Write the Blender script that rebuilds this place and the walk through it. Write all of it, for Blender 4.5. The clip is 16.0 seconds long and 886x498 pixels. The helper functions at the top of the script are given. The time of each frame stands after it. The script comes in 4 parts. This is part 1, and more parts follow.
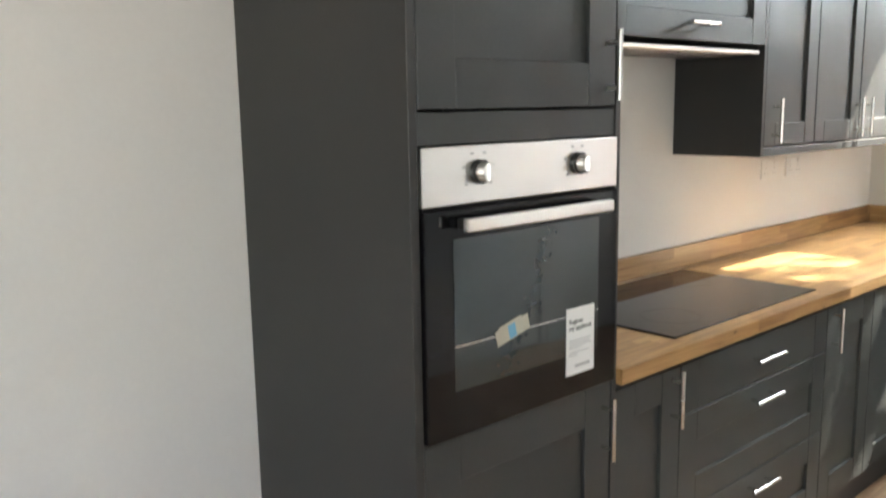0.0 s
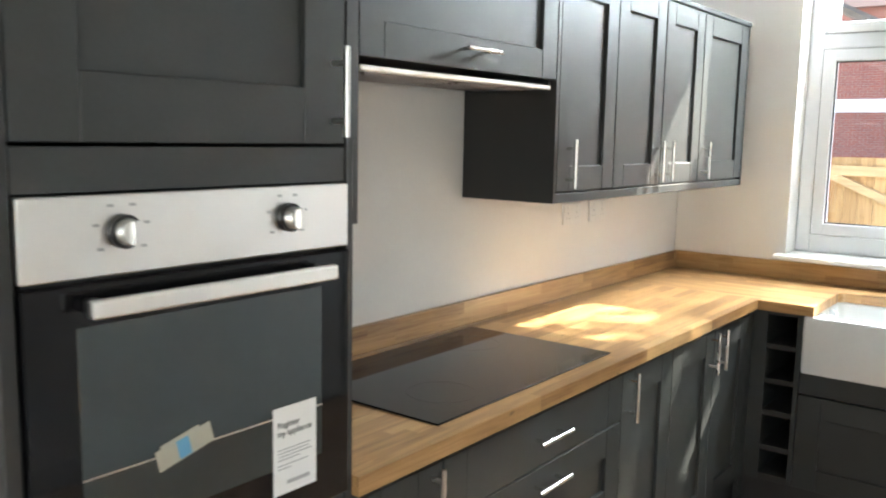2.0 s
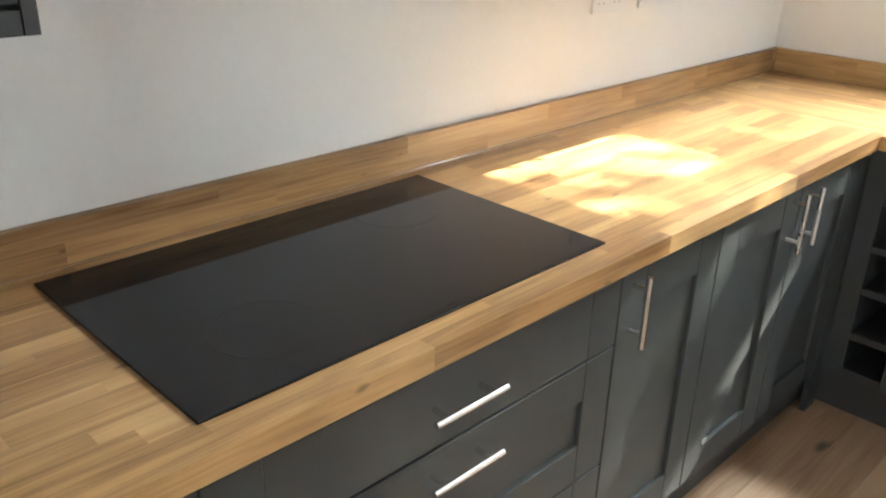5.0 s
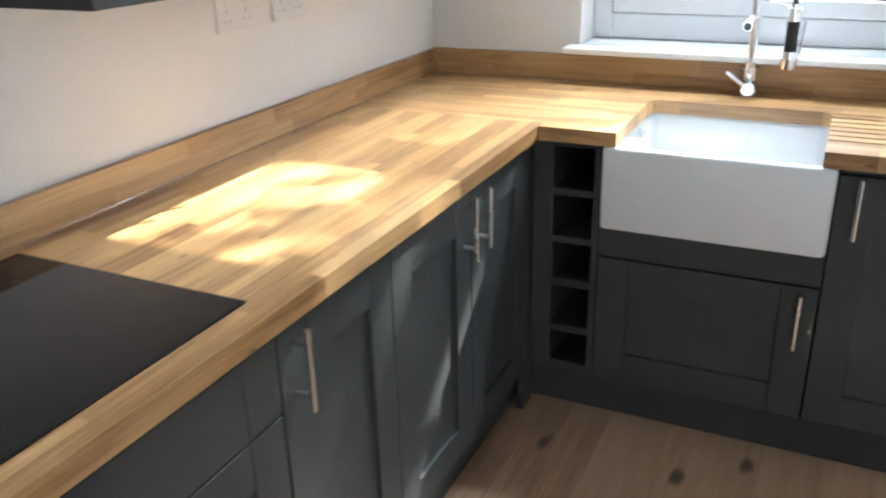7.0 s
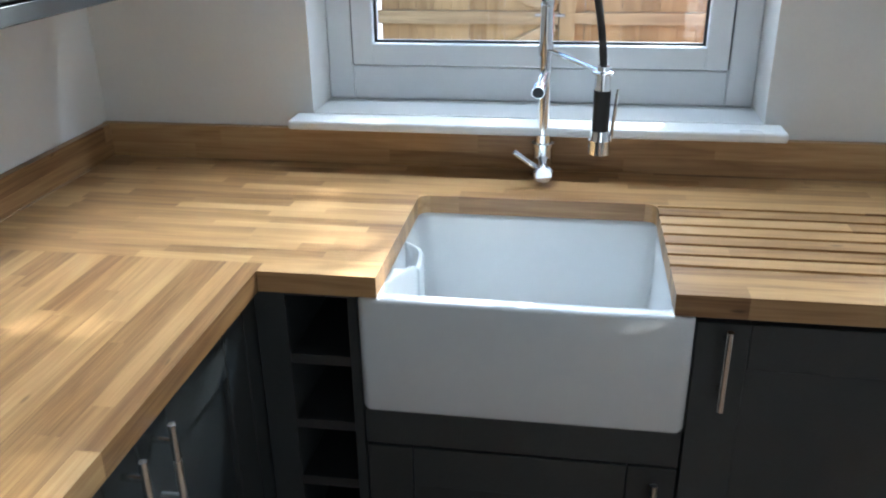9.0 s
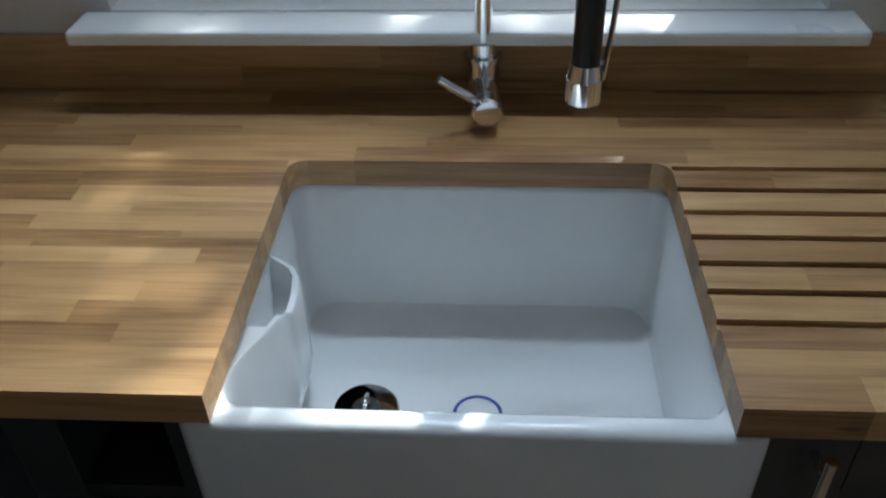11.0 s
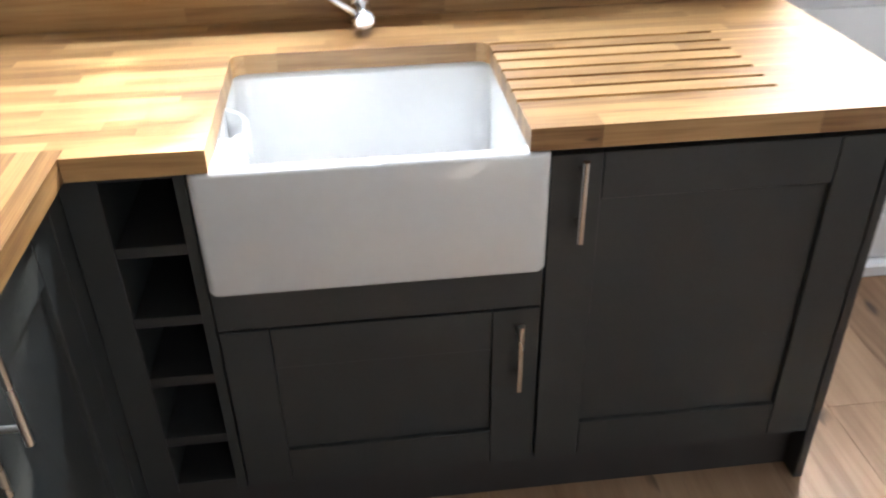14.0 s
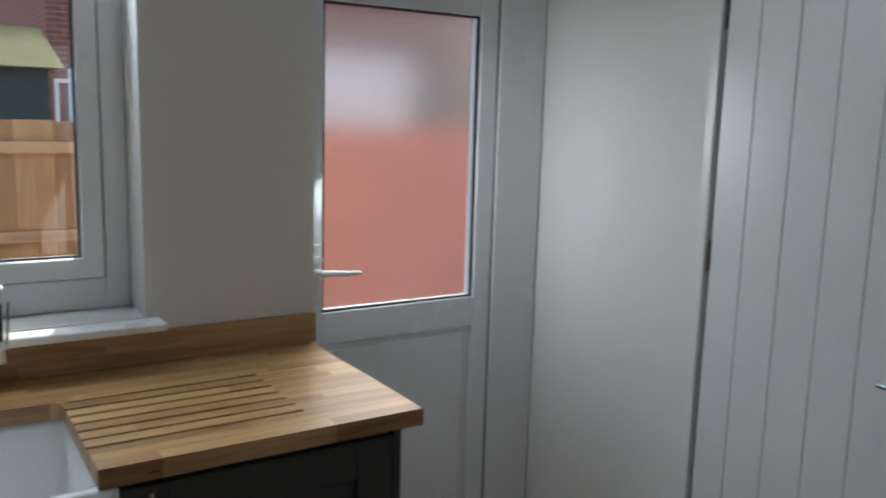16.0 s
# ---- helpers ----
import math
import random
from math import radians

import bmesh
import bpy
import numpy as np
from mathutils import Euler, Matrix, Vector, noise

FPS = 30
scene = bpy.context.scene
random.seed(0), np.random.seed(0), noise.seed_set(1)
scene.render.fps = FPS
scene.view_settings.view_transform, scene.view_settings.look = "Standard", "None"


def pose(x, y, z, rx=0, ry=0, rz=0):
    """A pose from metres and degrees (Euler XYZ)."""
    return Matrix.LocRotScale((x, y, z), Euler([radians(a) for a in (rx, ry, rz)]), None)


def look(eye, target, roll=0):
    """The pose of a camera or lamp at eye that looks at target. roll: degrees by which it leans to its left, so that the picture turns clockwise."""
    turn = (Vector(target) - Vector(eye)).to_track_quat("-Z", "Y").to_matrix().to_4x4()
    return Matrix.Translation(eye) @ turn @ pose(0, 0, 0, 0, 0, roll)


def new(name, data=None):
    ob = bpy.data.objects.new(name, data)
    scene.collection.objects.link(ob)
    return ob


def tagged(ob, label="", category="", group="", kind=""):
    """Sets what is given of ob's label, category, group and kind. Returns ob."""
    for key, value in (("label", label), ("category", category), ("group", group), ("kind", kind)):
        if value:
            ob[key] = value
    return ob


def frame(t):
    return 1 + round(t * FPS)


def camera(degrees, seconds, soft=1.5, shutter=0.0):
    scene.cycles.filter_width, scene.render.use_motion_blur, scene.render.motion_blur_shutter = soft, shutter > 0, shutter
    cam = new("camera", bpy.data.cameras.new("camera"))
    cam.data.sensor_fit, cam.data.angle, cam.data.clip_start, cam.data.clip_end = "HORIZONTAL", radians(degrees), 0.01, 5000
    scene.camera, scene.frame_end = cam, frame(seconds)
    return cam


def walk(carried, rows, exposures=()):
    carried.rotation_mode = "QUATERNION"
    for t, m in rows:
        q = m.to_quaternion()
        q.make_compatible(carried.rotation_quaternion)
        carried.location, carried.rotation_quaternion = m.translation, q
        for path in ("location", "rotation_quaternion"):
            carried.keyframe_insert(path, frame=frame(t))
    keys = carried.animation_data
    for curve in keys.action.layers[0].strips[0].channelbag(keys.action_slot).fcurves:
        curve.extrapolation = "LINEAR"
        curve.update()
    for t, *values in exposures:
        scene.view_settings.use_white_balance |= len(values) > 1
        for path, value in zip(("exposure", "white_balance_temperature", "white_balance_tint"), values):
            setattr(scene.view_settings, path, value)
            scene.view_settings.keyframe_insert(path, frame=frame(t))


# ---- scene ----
cam = camera(55.7, 16.0, 2.0, 0.3)
PATH = [
    (0, (0.3, 0.345, 1.541), (1.613, 1.817, 1.209), -1.0),
    (0.5, (0.328, 0.39, 1.585), (1.689, 1.847, 1.425), -1.0),
    (1, (0.389, 0.46, 1.569), (1.854, 1.815, 1.439), -0.8),
    (1.5, (0.53, 0.477, 1.561), (2.075, 1.731, 1.364), -0.6),
    (2, (0.804, 0.464, 1.556), (2.373, 1.675, 1.289), 1.1),
    (2.5, (1.052, 0.462, 1.533), (2.583, 1.697, 1.172), 2.4),
    (3, (1.36, 0.556, 1.519), (2.783, 1.875, 1.034), 1.6),
    (3.2, (1.471, 0.552, 1.539), (2.813, 1.934, 1.002), 1.9),
    (5.5, (1.856, 0.795, 1.523), (3.18, 2.039, 0.686), 0.3),
    (6, (1.88, 0.78, 1.522), (3.344, 1.897, 0.742), 0.1),
    (6.5, (1.945, 0.775, 1.526), (3.513, 1.755, 0.764), -0.6),
    (7, (2.143, 0.765, 1.495), (3.802, 1.574, 0.725), -1.5),
    (7.5, (2.381, 0.701, 1.513), (4.085, 1.379, 0.716), -1.6),
    (8, (2.583, 0.768, 1.5), (4.344, 1.262, 0.69), -0.8),
    (8.5, (2.819, 0.908, 1.52), (4.622, 1.245, 0.724), -0.6),
    (8.7, (2.893, 0.935, 1.536), (4.707, 1.247, 0.754), -0.7),
    (10.8, (3.746, 1.033, 1.518), (5.366, 1.155, 0.353), -1.6),
    (11, (3.766, 1.021, 1.507), (5.343, 1.134, 0.283), -1.7),
    (11.5, (3.803, 1.007, 1.5), (5.307, 1.112, 0.187), -2.1),
    (12, (3.784, 1.006, 1.466), (5.245, 1.091, 0.104), -1.9),
    (12.5, (3.661, 1.003, 1.46), (5.13, 1.081, 0.105), -0.9),
    (13, (3.436, 0.96, 1.453), (4.984, 1.053, 0.19), 0.1),
    (13.5, (3.267, 0.97, 1.467), (4.862, 1.041, 0.263), -1.0),
    (14, (3.101, 1.057, 1.466), (4.778, 0.879, 0.392), -1.1),
    (14.5, (2.925, 1.11, 1.515), (4.686, 0.591, 0.721), 0.4),
    (15, (2.825, 1.079, 1.553), (4.615, 0.341, 1.053), 1.8),
    (15.5, (2.758, 1.086, 1.578), (4.528, 0.22, 1.235), 1.7),
    (16, (2.726, 1.052, 1.579), (4.386, -0.018, 1.263), 1.6),
]
EXPOSURES = [(0, 2.95, 6600, 7), (2, 2.95, 6450, 5), (3, 3.25, 6400, 6), (5.5, 3.25, 6200, 5), (7.5, 2.65, 5600, 6), (8.5, 2.25, 5400, 4), (11, 0.45, 5500, 4), (11.5, 0.85, 5800, 7), (12.5, 1.6, 6250, 8), (14, 2.75, 6250, 12), (14.5, 2.45, 5800, 8), (15, 1.65, 5800, 6), (16, 0.85, 6050, 6)]
walk(cam, [(t, look(eye, target, roll)) for t, eye, target, roll in PATH], EXPOSURES)
# ---------------------------------------------------------------- light
SUN_AZ, SUN_EL = -23.0, 40.0          # degrees from +x towards +y; height
world = bpy.data.worlds.new("sky")
scene.world = world
world.use_nodes = True
wn = world.node_tree.nodes
sky = wn.new("ShaderNodeTexSky")
sky.sky_type = "NISHITA"
sky.sun_disc = False
sky.sun_elevation = radians(SUN_EL)
sky.sun_rotation = radians(90 - SUN_AZ)
world.node_tree.links.new(sky.outputs[0], wn["Background"].inputs[0])
wn["Background"].inputs[1].default_value = 0.15


def lamp(name, kind, m, energy, colour, label, **kw):
    data = bpy.data.lights.new(name, kind)
    data.energy, data.color = energy, colour
    if kind == "SUN":
        data.angle = kw["angle"]
    else:
        data.shape, data.size, data.size_y = "RECTANGLE", kw["size"], kw["size_y"]
        data.spread = kw.get("spread", math.pi)
    ob = new(name, data)
    ob.matrix_world = m
    return tagged(ob, label, "light", kind="structure")


sd = Vector((math.cos(radians(SUN_AZ)) * math.cos(radians(SUN_EL)), math.sin(radians(SUN_AZ)) * math.cos(radians(SUN_EL)), math.sin(radians(SUN_EL))))
lamp("sun", "SUN", look(sd * 30, (0, 0, 0)), 5.0, (1.0, 0.93, 0.82), "low warm afternoon sun", angle=radians(0.6))
# sky light in the window's and the back door's openings
lamp("window_daylight", "AREA", look((5.21, 1.07, 2.60), (4.45, 1.07, 1.0)), 11.5, (0.84, 0.92, 1.0), "daylight in the window's upper light", size=0.85, size_y=0.16)
lamp("door_daylight", "AREA", look((5.015, 0.055, 1.35), (4.66, -0.87, 0.80)), 2.4, (0.93, 0.96, 1.0), "daylight in the back door's opening", size=0.09, size_y=0.85, spread=radians(150))
# fill light added in an unseen opening behind the walk
lamp("far_fill_light", "AREA", look((-0.95, -0.86, 1.55), (1.6, 1.4, 1.0)), 3.0, (0.97, 0.98, 1.0), "added fill light in the unseen far window's opening", size=1.55, size_y=1.15)

# ---------------------------------------------------------------- materials
def mat(name, colour, rough=0.5, metal=0.0, spread=0.06, scale=3.0, fine=60.0, bump=0.05, spec=0.5, rspread=0.08, coat=0.0):
    """Principled surface with soft blotches, fine grain and a little relief."""
    m = bpy.data.materials.new(name)
    m.use_nodes = True
    n, l = m.node_tree.nodes, m.node_tree.links
    b = n["Principled BSDF"]
    geo = n.new("ShaderNodeNewGeometry")
    big, small = n.new("ShaderNodeTexNoise"), n.new("ShaderNodeTexNoise")
    big.inputs["Scale"].default_value, small.inputs["Scale"].default_value = scale, fine
    big.inputs["Detail"].default_value, small.inputs["Detail"].default_value = 4, 2
    for t in (big, small):
        l.new(geo.outputs["Position"], t.inputs["Vector"])
    add = n.new("ShaderNodeMath")
    add.operation = "ADD"
    l.new(big.outputs[0], add.inputs[0])
    l.new(small.outputs[0], add.inputs[1])
    rng = n.new("ShaderNodeMapRange")
    rng.inputs["From Min"].default_value, rng.inputs["From Max"].default_value = 0.6, 1.4
    rng.inputs["To Min"].default_value, rng.inputs["To Max"].default_value = 1 - spread, 1 + spread
    l.new(add.outputs[0], rng.inputs["Value"])
    mul = n.new("ShaderNodeVectorMath")
    mul.operation = "SCALE"
    mul.inputs[0].default_value = colour
    l.new(rng.outputs[0], mul.inputs["Scale"])
    l.new(mul.outputs[0], b.inputs["Base Color"])
    rr = n.new("ShaderNodeMapRange")
    rr.inputs["To Min"].default_value, rr.inputs["To Max"].default_value = max(0, rough - rspread), min(1, rough + rspread)
    l.new(big.outputs[0], rr.inputs["Value"])
    l.new(rr.outputs[0], b.inputs["Roughness"])
    b.inputs["Metallic"].default_value = metal
    b.inputs["Specular IOR Level"].default_value = spec
    b.inputs["Coat Weight"].default_value = coat
    if bump:
        bp = n.new("ShaderNodeBump")
        bp.inputs["Strength"].default_value, bp.inputs["Distance"].default_value = bump, 0.004
        l.new(small.outputs[0], bp.inputs["Height"])
        l.new(bp.outputs[0], b.inputs["Normal"])
    return m


def wood(name, dark, mid, light, axis, rough=0.4, grain=1.0, knots=0.0, island=False, knot_scale=(6.5, 3.2), knot_dark=0.25):
    """Timber with grain along one axis (0, 1 or 2); each piece takes its own tone."""
    m = bpy.data.materials.new(name)
    m.use_nodes = True
    n, l = m.node_tree.nodes, m.node_tree.links
    b = n["Principled BSDF"]
    geo = n.new("ShaderNodeNewGeometry")
    if island:
        rnd = geo.outputs["Random Per Island"]
    else:
        rnd = n.new("ShaderNodeObjectInfo").outputs["Random"]
    off = n.new("ShaderNodeMath")
    off.operation = "MULTIPLY"
    off.inputs[1].default_value = 37.0
    l.new(rnd, off.inputs[0])
    add = n.new("ShaderNodeVectorMath")
    add.operation = "ADD"
    l.new(geo.outputs["Position"], add.inputs[0])
    l.new(off.outputs[0], add.inputs[1])
    mp = n.new("ShaderNodeMapping")
    sc = [38.0 * grain] * 3
    sc[axis] = 2.6 * grain
    mp.inputs["Scale"].default_value = sc
    l.new(add.outputs[0], mp.inputs["Vector"])
    g1 = n.new("ShaderNodeTexNoise")
    g1.inputs["Scale"].default_value, g1.inputs["Detail"].default_value, g1.inputs["Distortion"].default_value = 1.0, 6, 1.2
    l.new(mp.outputs[0], g1.inputs["Vector"])
    mp2 = n.new("ShaderNodeMapping")
    sc2 = [260.0] * 3
    sc2[axis] = 7.0
    mp2.inputs["Scale"].default_value = sc2
    l.new(add.outputs[0], mp2.inputs["Vector"])
    g2 = n.new("ShaderNodeTexNoise")
    g2.inputs["Scale"].default_value, g2.inputs["Detail"].default_value = 1.0, 2
    l.new(mp2.outputs[0], g2.inputs["Vector"])
    # tone = piece tone + growth rings + pores
    t1 = n.new("ShaderNodeMath")
    t1.operation = "MULTIPLY_ADD"
    l.new(g1.outputs[0], t1.inputs[0])
    t1.inputs[1].default_value = 0.9
    t1.inputs[2].default_value = -0.45
    t2 = n.new("ShaderNodeMath")
    t2.operation = "MULTIPLY_ADD"
    l.new(rnd, t2.inputs[0])
    t2.inputs[1].default_value = 0.46
    l.new(t1.outputs[0], t2.inputs[2])
    t3 = n.new("ShaderNodeMath")
    t3.operation = "MULTIPLY_ADD"
    l.new(g2.outputs[0], t3.inputs[0])
    t3.inputs[1].default_value = 0.35
    l.new(t2.outputs[0], t3.inputs[2])
    ramp = n.new("ShaderNodeValToRGB")
    ramp.color_ramp.elements[0].position, ramp.color_ramp.elements[0].color = 0.05, (*dark, 1)
    ramp.color_ramp.elements[1].position, ramp.color_ramp.elements[1].color = 0.95, (*light, 1)
    e = ramp.color_ramp.elements.new(0.48)
    e.color = (*mid, 1)
    l.new(t3.outputs[0], ramp.inputs[0])
    col = ramp.outputs[0]
    if knots:
        mk = n.new("ShaderNodeMapping")
        ks = [knot_scale[0]] * 3
        ks[axis] = knot_scale[1]
        mk.inputs["Scale"].default_value = ks
        l.new(add.outputs[0], mk.inputs["Vector"])
        wob = n.new("ShaderNodeVectorMath")
        wob.operation = "MULTIPLY_ADD"
        l.new(g1.outputs[1], wob.inputs[0])
        wob.inputs[1].default_value = (0.25, 0.25, 0.25)
        l.new(mk.outputs[0], wob.inputs[2])
        vor = n.new("ShaderNodeTexVoronoi")
        vor.inputs["Scale"].default_value = 1.0
        l.new(wob.outputs[0], vor.inputs["Vector"])
        kr = n.new("ShaderNodeMapRange")
        kr.inputs["From Min"].default_value, kr.inputs["From Max"].default_value = knots * 0.4, knots
        kr.inputs["To Min"].default_value, kr.inputs["To Max"].default_value = knot_dark, 1.0
        l.new(vor.outputs["Distance"], kr.inputs["Value"])
        mx = n.new("ShaderNodeVectorMath")
        mx.operation = "SCALE"
        l.new(col, mx.inputs[0])
        l.new(kr.outputs[0], mx.inputs["Scale"])
        col = mx.outputs[0]
    l.new(col, b.inputs["Base Color"])
    rr = n.new("ShaderNodeMapRange")
    rr.inputs["To Min"].default_value, rr.inputs["To Max"].default_value = rough - 0.07, rough + 0.1
    l.new(g1.outputs[0], rr.inputs["Value"])
    l.new(rr.outputs[0], b.inputs["Roughness"])
    bp = n.new("ShaderNodeBump")
    bp.inputs["Strength"].default_value, bp.inputs["Distance"].default_value = 0.12, 0.002
    l.new(g2.outputs[0], bp.inputs["Height"])
    l.new(bp.outputs[0], b.inputs["Normal"])
    return m


def glass(name, rough=0.0, tint=(1, 1, 1), ior=1.45):
    m = bpy.data.materials.new(name)
    m.use_nodes = True
    b = m.node_tree.nodes["Principled BSDF"]
    b.inputs["Base Color"].default_value = (*tint, 1)
    b.inputs["Transmission Weight"].default_value = 1
    b.inputs["Roughness"].default_value = rough
    b.inputs["IOR"].default_value = ior
    return m


def brickwork(name, c1, c2, mortar):
    m = bpy.data.materials.new(name)
    m.use_nodes = True
    n, l = m.node_tree.nodes, m.node_tree.links
    b = n["Principled BSDF"]
    geo = n.new("ShaderNodeNewGeometry")
    sep, com = n.new("ShaderNodeSeparateXYZ"), n.new("ShaderNodeCombineXYZ")
    l.new(geo.outputs["Position"], sep.inputs[0])
    s = n.new("ShaderNodeMath")
    s.operation = "ADD"
    l.new(sep.outputs[0], s.inputs[0])
    l.new(sep.outputs[1], s.inputs[1])
    l.new(s.outputs[0], com.inputs[0])
    l.new(sep.outputs[2], com.inputs[1])
    t = n.new("ShaderNodeTexBrick")
    t.inputs["Scale"].default_value = 1.0
    t.inputs["Brick Width"].default_value, t.inputs["Row Height"].default_value = 0.225, 0.075
    t.inputs["Mortar Size"].default_value = 0.006
    t.inputs["Color1"].default_value, t.inputs["Color2"].default_value, t.inputs["Mortar"].default_value = (*c1, 1), (*c2, 1), (*mortar, 1)
    l.new(com.outputs[0], t.inputs["Vector"])
    l.new(t.outputs[0], b.inputs["Base Color"])
    b.inputs["Roughness"].default_value = 0.9
    return m


PLASTER = mat("white_wall_paint", (0.80, 0.785, 0.76), 0.75, spread=0.02, scale=1.2, fine=90, bump=0.05, spec=0.3)
CEIL = mat("ceiling_paint", (0.82, 0.82, 0.80), 0.85, spread=0.02, bump=0.03)
# grey for the drawn shadow lines round the sashes and the door leaf
SHADELINE = mat("grey_shadow_line", (0.10, 0.10, 0.11), 0.6)
GLOSSW = mat("white_gloss_paint", (0.80, 0.80, 0.79), 0.3, spread=0.02, bump=0.02)
UPVC = mat("white_upvc", (0.80, 0.82, 0.84), 0.25, spread=0.015, bump=0.0)
SILLM = mat("white_sill_board", (0.83, 0.84, 0.84), 0.3, spread=0.015, bump=0.0)
GREY = mat("dark_grey_cabinet_paint", (0.041, 0.0445, 0.0435), 0.47, spread=0.09, scale=2.2, fine=140, bump=0.04, spec=0.38)
CARC = mat("dark_grey_panel", (0.033, 0.033, 0.032), 0.45, spread=0.06, scale=2, fine=160, bump=0.03)
PLINTH = mat("charcoal_plinth", (0.035, 0.034, 0.034), 0.5, spread=0.06, bump=0.03)
DARKIN = mat("dark_interior", (0.03, 0.03, 0.03), 0.7, spread=0.05)
STEEL = mat("brushed_steel", (0.84, 0.83, 0.81), 0.36, 1.0, spread=0.02, scale=6, fine=300, bump=0, rspread=0.03)
CHROME = mat("polished_chrome", (0.82, 0.83, 0.84), 0.07, 1.0, spread=0.02, bump=0, rspread=0.03)
SATIN = mat("satin_nickel_bar", (0.70, 0.69, 0.67), 0.26, 1.0, spread=0.03, bump=0)
BLACKGL = mat("black_glass", (0.006, 0.006, 0.007), 0.05, spread=0.05, bump=0, rspread=0.02, spec=0.3)
OVGLASS = mat("grey_oven_glass", (0.024, 0.034, 0.036), 0.05, spread=0.05, bump=0, rspread=0.02, spec=0.6, coat=0.4)
BLACKP = mat("black_plastic", (0.012, 0.012, 0.012), 0.35, spread=0.05)
RUBBER = mat("dark_hose", (0.04, 0.034, 0.03), 0.4, spread=0.08)
CERAM = mat("white_fireclay_glaze", (0.78, 0.79, 0.79), 0.1, spread=0.015, bump=0.01, coat=0.5, rspread=0.04)
PLAST = mat("white_plastic", (0.78, 0.78, 0.76), 0.3, spread=0.01, bump=0)
PAPER = mat("white_card", (0.82, 0.82, 0.80), 0.6, spread=0.02)
INK = mat("grey_ink", (0.10, 0.10, 0.10), 0.6)
PALEINK = mat("pale_grey_ink", (0.42, 0.42, 0.42), 0.6)
TAPE = mat("cream_tape", (0.42, 0.40, 0.32), 0.5)
BLUE = mat("blue_print", (0.03, 0.05, 0.32), 0.4)
TAPEBLUE = mat("pale_blue_tape", (0.12, 0.33, 0.52), 0.5)
RED = mat("red_rocker", (0.42, 0.012, 0.02), 0.3)
RINGP = mat("grey_hob_print", (0.026, 0.026, 0.028), 0.2)
HINGE = mat("aged_steel_hinge", (0.30, 0.29, 0.28), 0.4, 0.9)
CLEARSEAL = mat("glossy_sealant", (0.30, 0.20, 0.12), 0.15, bump=0)
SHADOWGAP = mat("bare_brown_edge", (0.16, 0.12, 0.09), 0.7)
OAKX = wood("oak_staves_along_run", (0.18, 0.083, 0.027), (0.42, 0.245, 0.100), (0.60, 0.40, 0.19), 0, 0.34, knots=0.085, knot_scale=(15.0, 5.0), knot_dark=0.42)
OAKY = wood("oak_staves_across_run", (0.18, 0.083, 0.027), (0.42, 0.245, 0.100), (0.60, 0.40, 0.19), 1, 0.34, knots=0.085, knot_scale=(15.0, 5.0), knot_dark=0.42)
FLOORM = wood("knotty_oak_boards", (0.18, 0.10, 0.05), (0.37, 0.235, 0.14), (0.48, 0.33, 0.21), 0, 0.42, 0.6, knots=0.16)
FENCE = wood("weathered_fence_timber", (0.25, 0.14, 0.055), (0.42, 0.265, 0.115), (0.54, 0.37, 0.18), 2, 0.8, 0.5)
RAILW = wood("fence_rail_timber", (0.30, 0.19, 0.09), (0.50, 0.34, 0.17), (0.60, 0.44, 0.25), 1, 0.8, 0.5)
BARK = mat("tree_bark", (0.12, 0.10, 0.085), 0.9, spread=0.4, scale=5, fine=30, bump=0.6)
LEAF = mat("green_leaves", (0.055, 0.105, 0.022), 0.5, spread=0.35, scale=4, fine=20, bump=0)
PAVING = mat("pale_concrete_paving", (0.38, 0.37, 0.35), 0.9, spread=0.2, scale=1.5, fine=20, bump=0.3)
BRICK = brickwork("red_brick", (0.30, 0.085, 0.055), (0.24, 0.07, 0.05), (0.34, 0.27, 0.22))
PINKBR = brickwork("salmon_brick", (0.58, 0.165, 0.095), (0.50, 0.135, 0.08), (0.50, 0.20, 0.13))
ROOFGR = mat("moss_green_felt", (0.30, 0.255, 0.095), 0.9, spread=0.3, scale=6, fine=30, bump=0.3)
TEAL = mat("dark_teal_boards", (0.018, 0.048, 0.060), 0.7, spread=0.2)
RENDERW = mat("white_render", (0.82, 0.81, 0.80), 0.8, spread=0.08)
SIGNB = mat("blue_sign", (0.03, 0.22, 0.62), 0.4)
SLATE = mat("roof_tiles", (0.16, 0.085, 0.065), 0.85, spread=0.25, scale=8, fine=25, bump=0.4)
PANE = glass("clear_pane")
FROST = glass("obscure_pane", 0.25, (0.97, 0.97, 0.97), 1.3)
fn, fl = FROST.node_tree.nodes, FROST.node_tree.links
scatter, blend = fn.new("ShaderNodeBsdfTranslucent"), fn.new("ShaderNodeMixShader")
scatter.inputs["Color"].default_value = (0.92, 0.93, 0.95, 1)
blend.inputs[0].default_value = 0.015
fl.new(fn["Principled BSDF"].outputs[0], blend.inputs[1])
fl.new(scatter.outputs[0], blend.inputs[2])
fl.new(blend.outputs[0], fn["Material Output"].inputs[0])


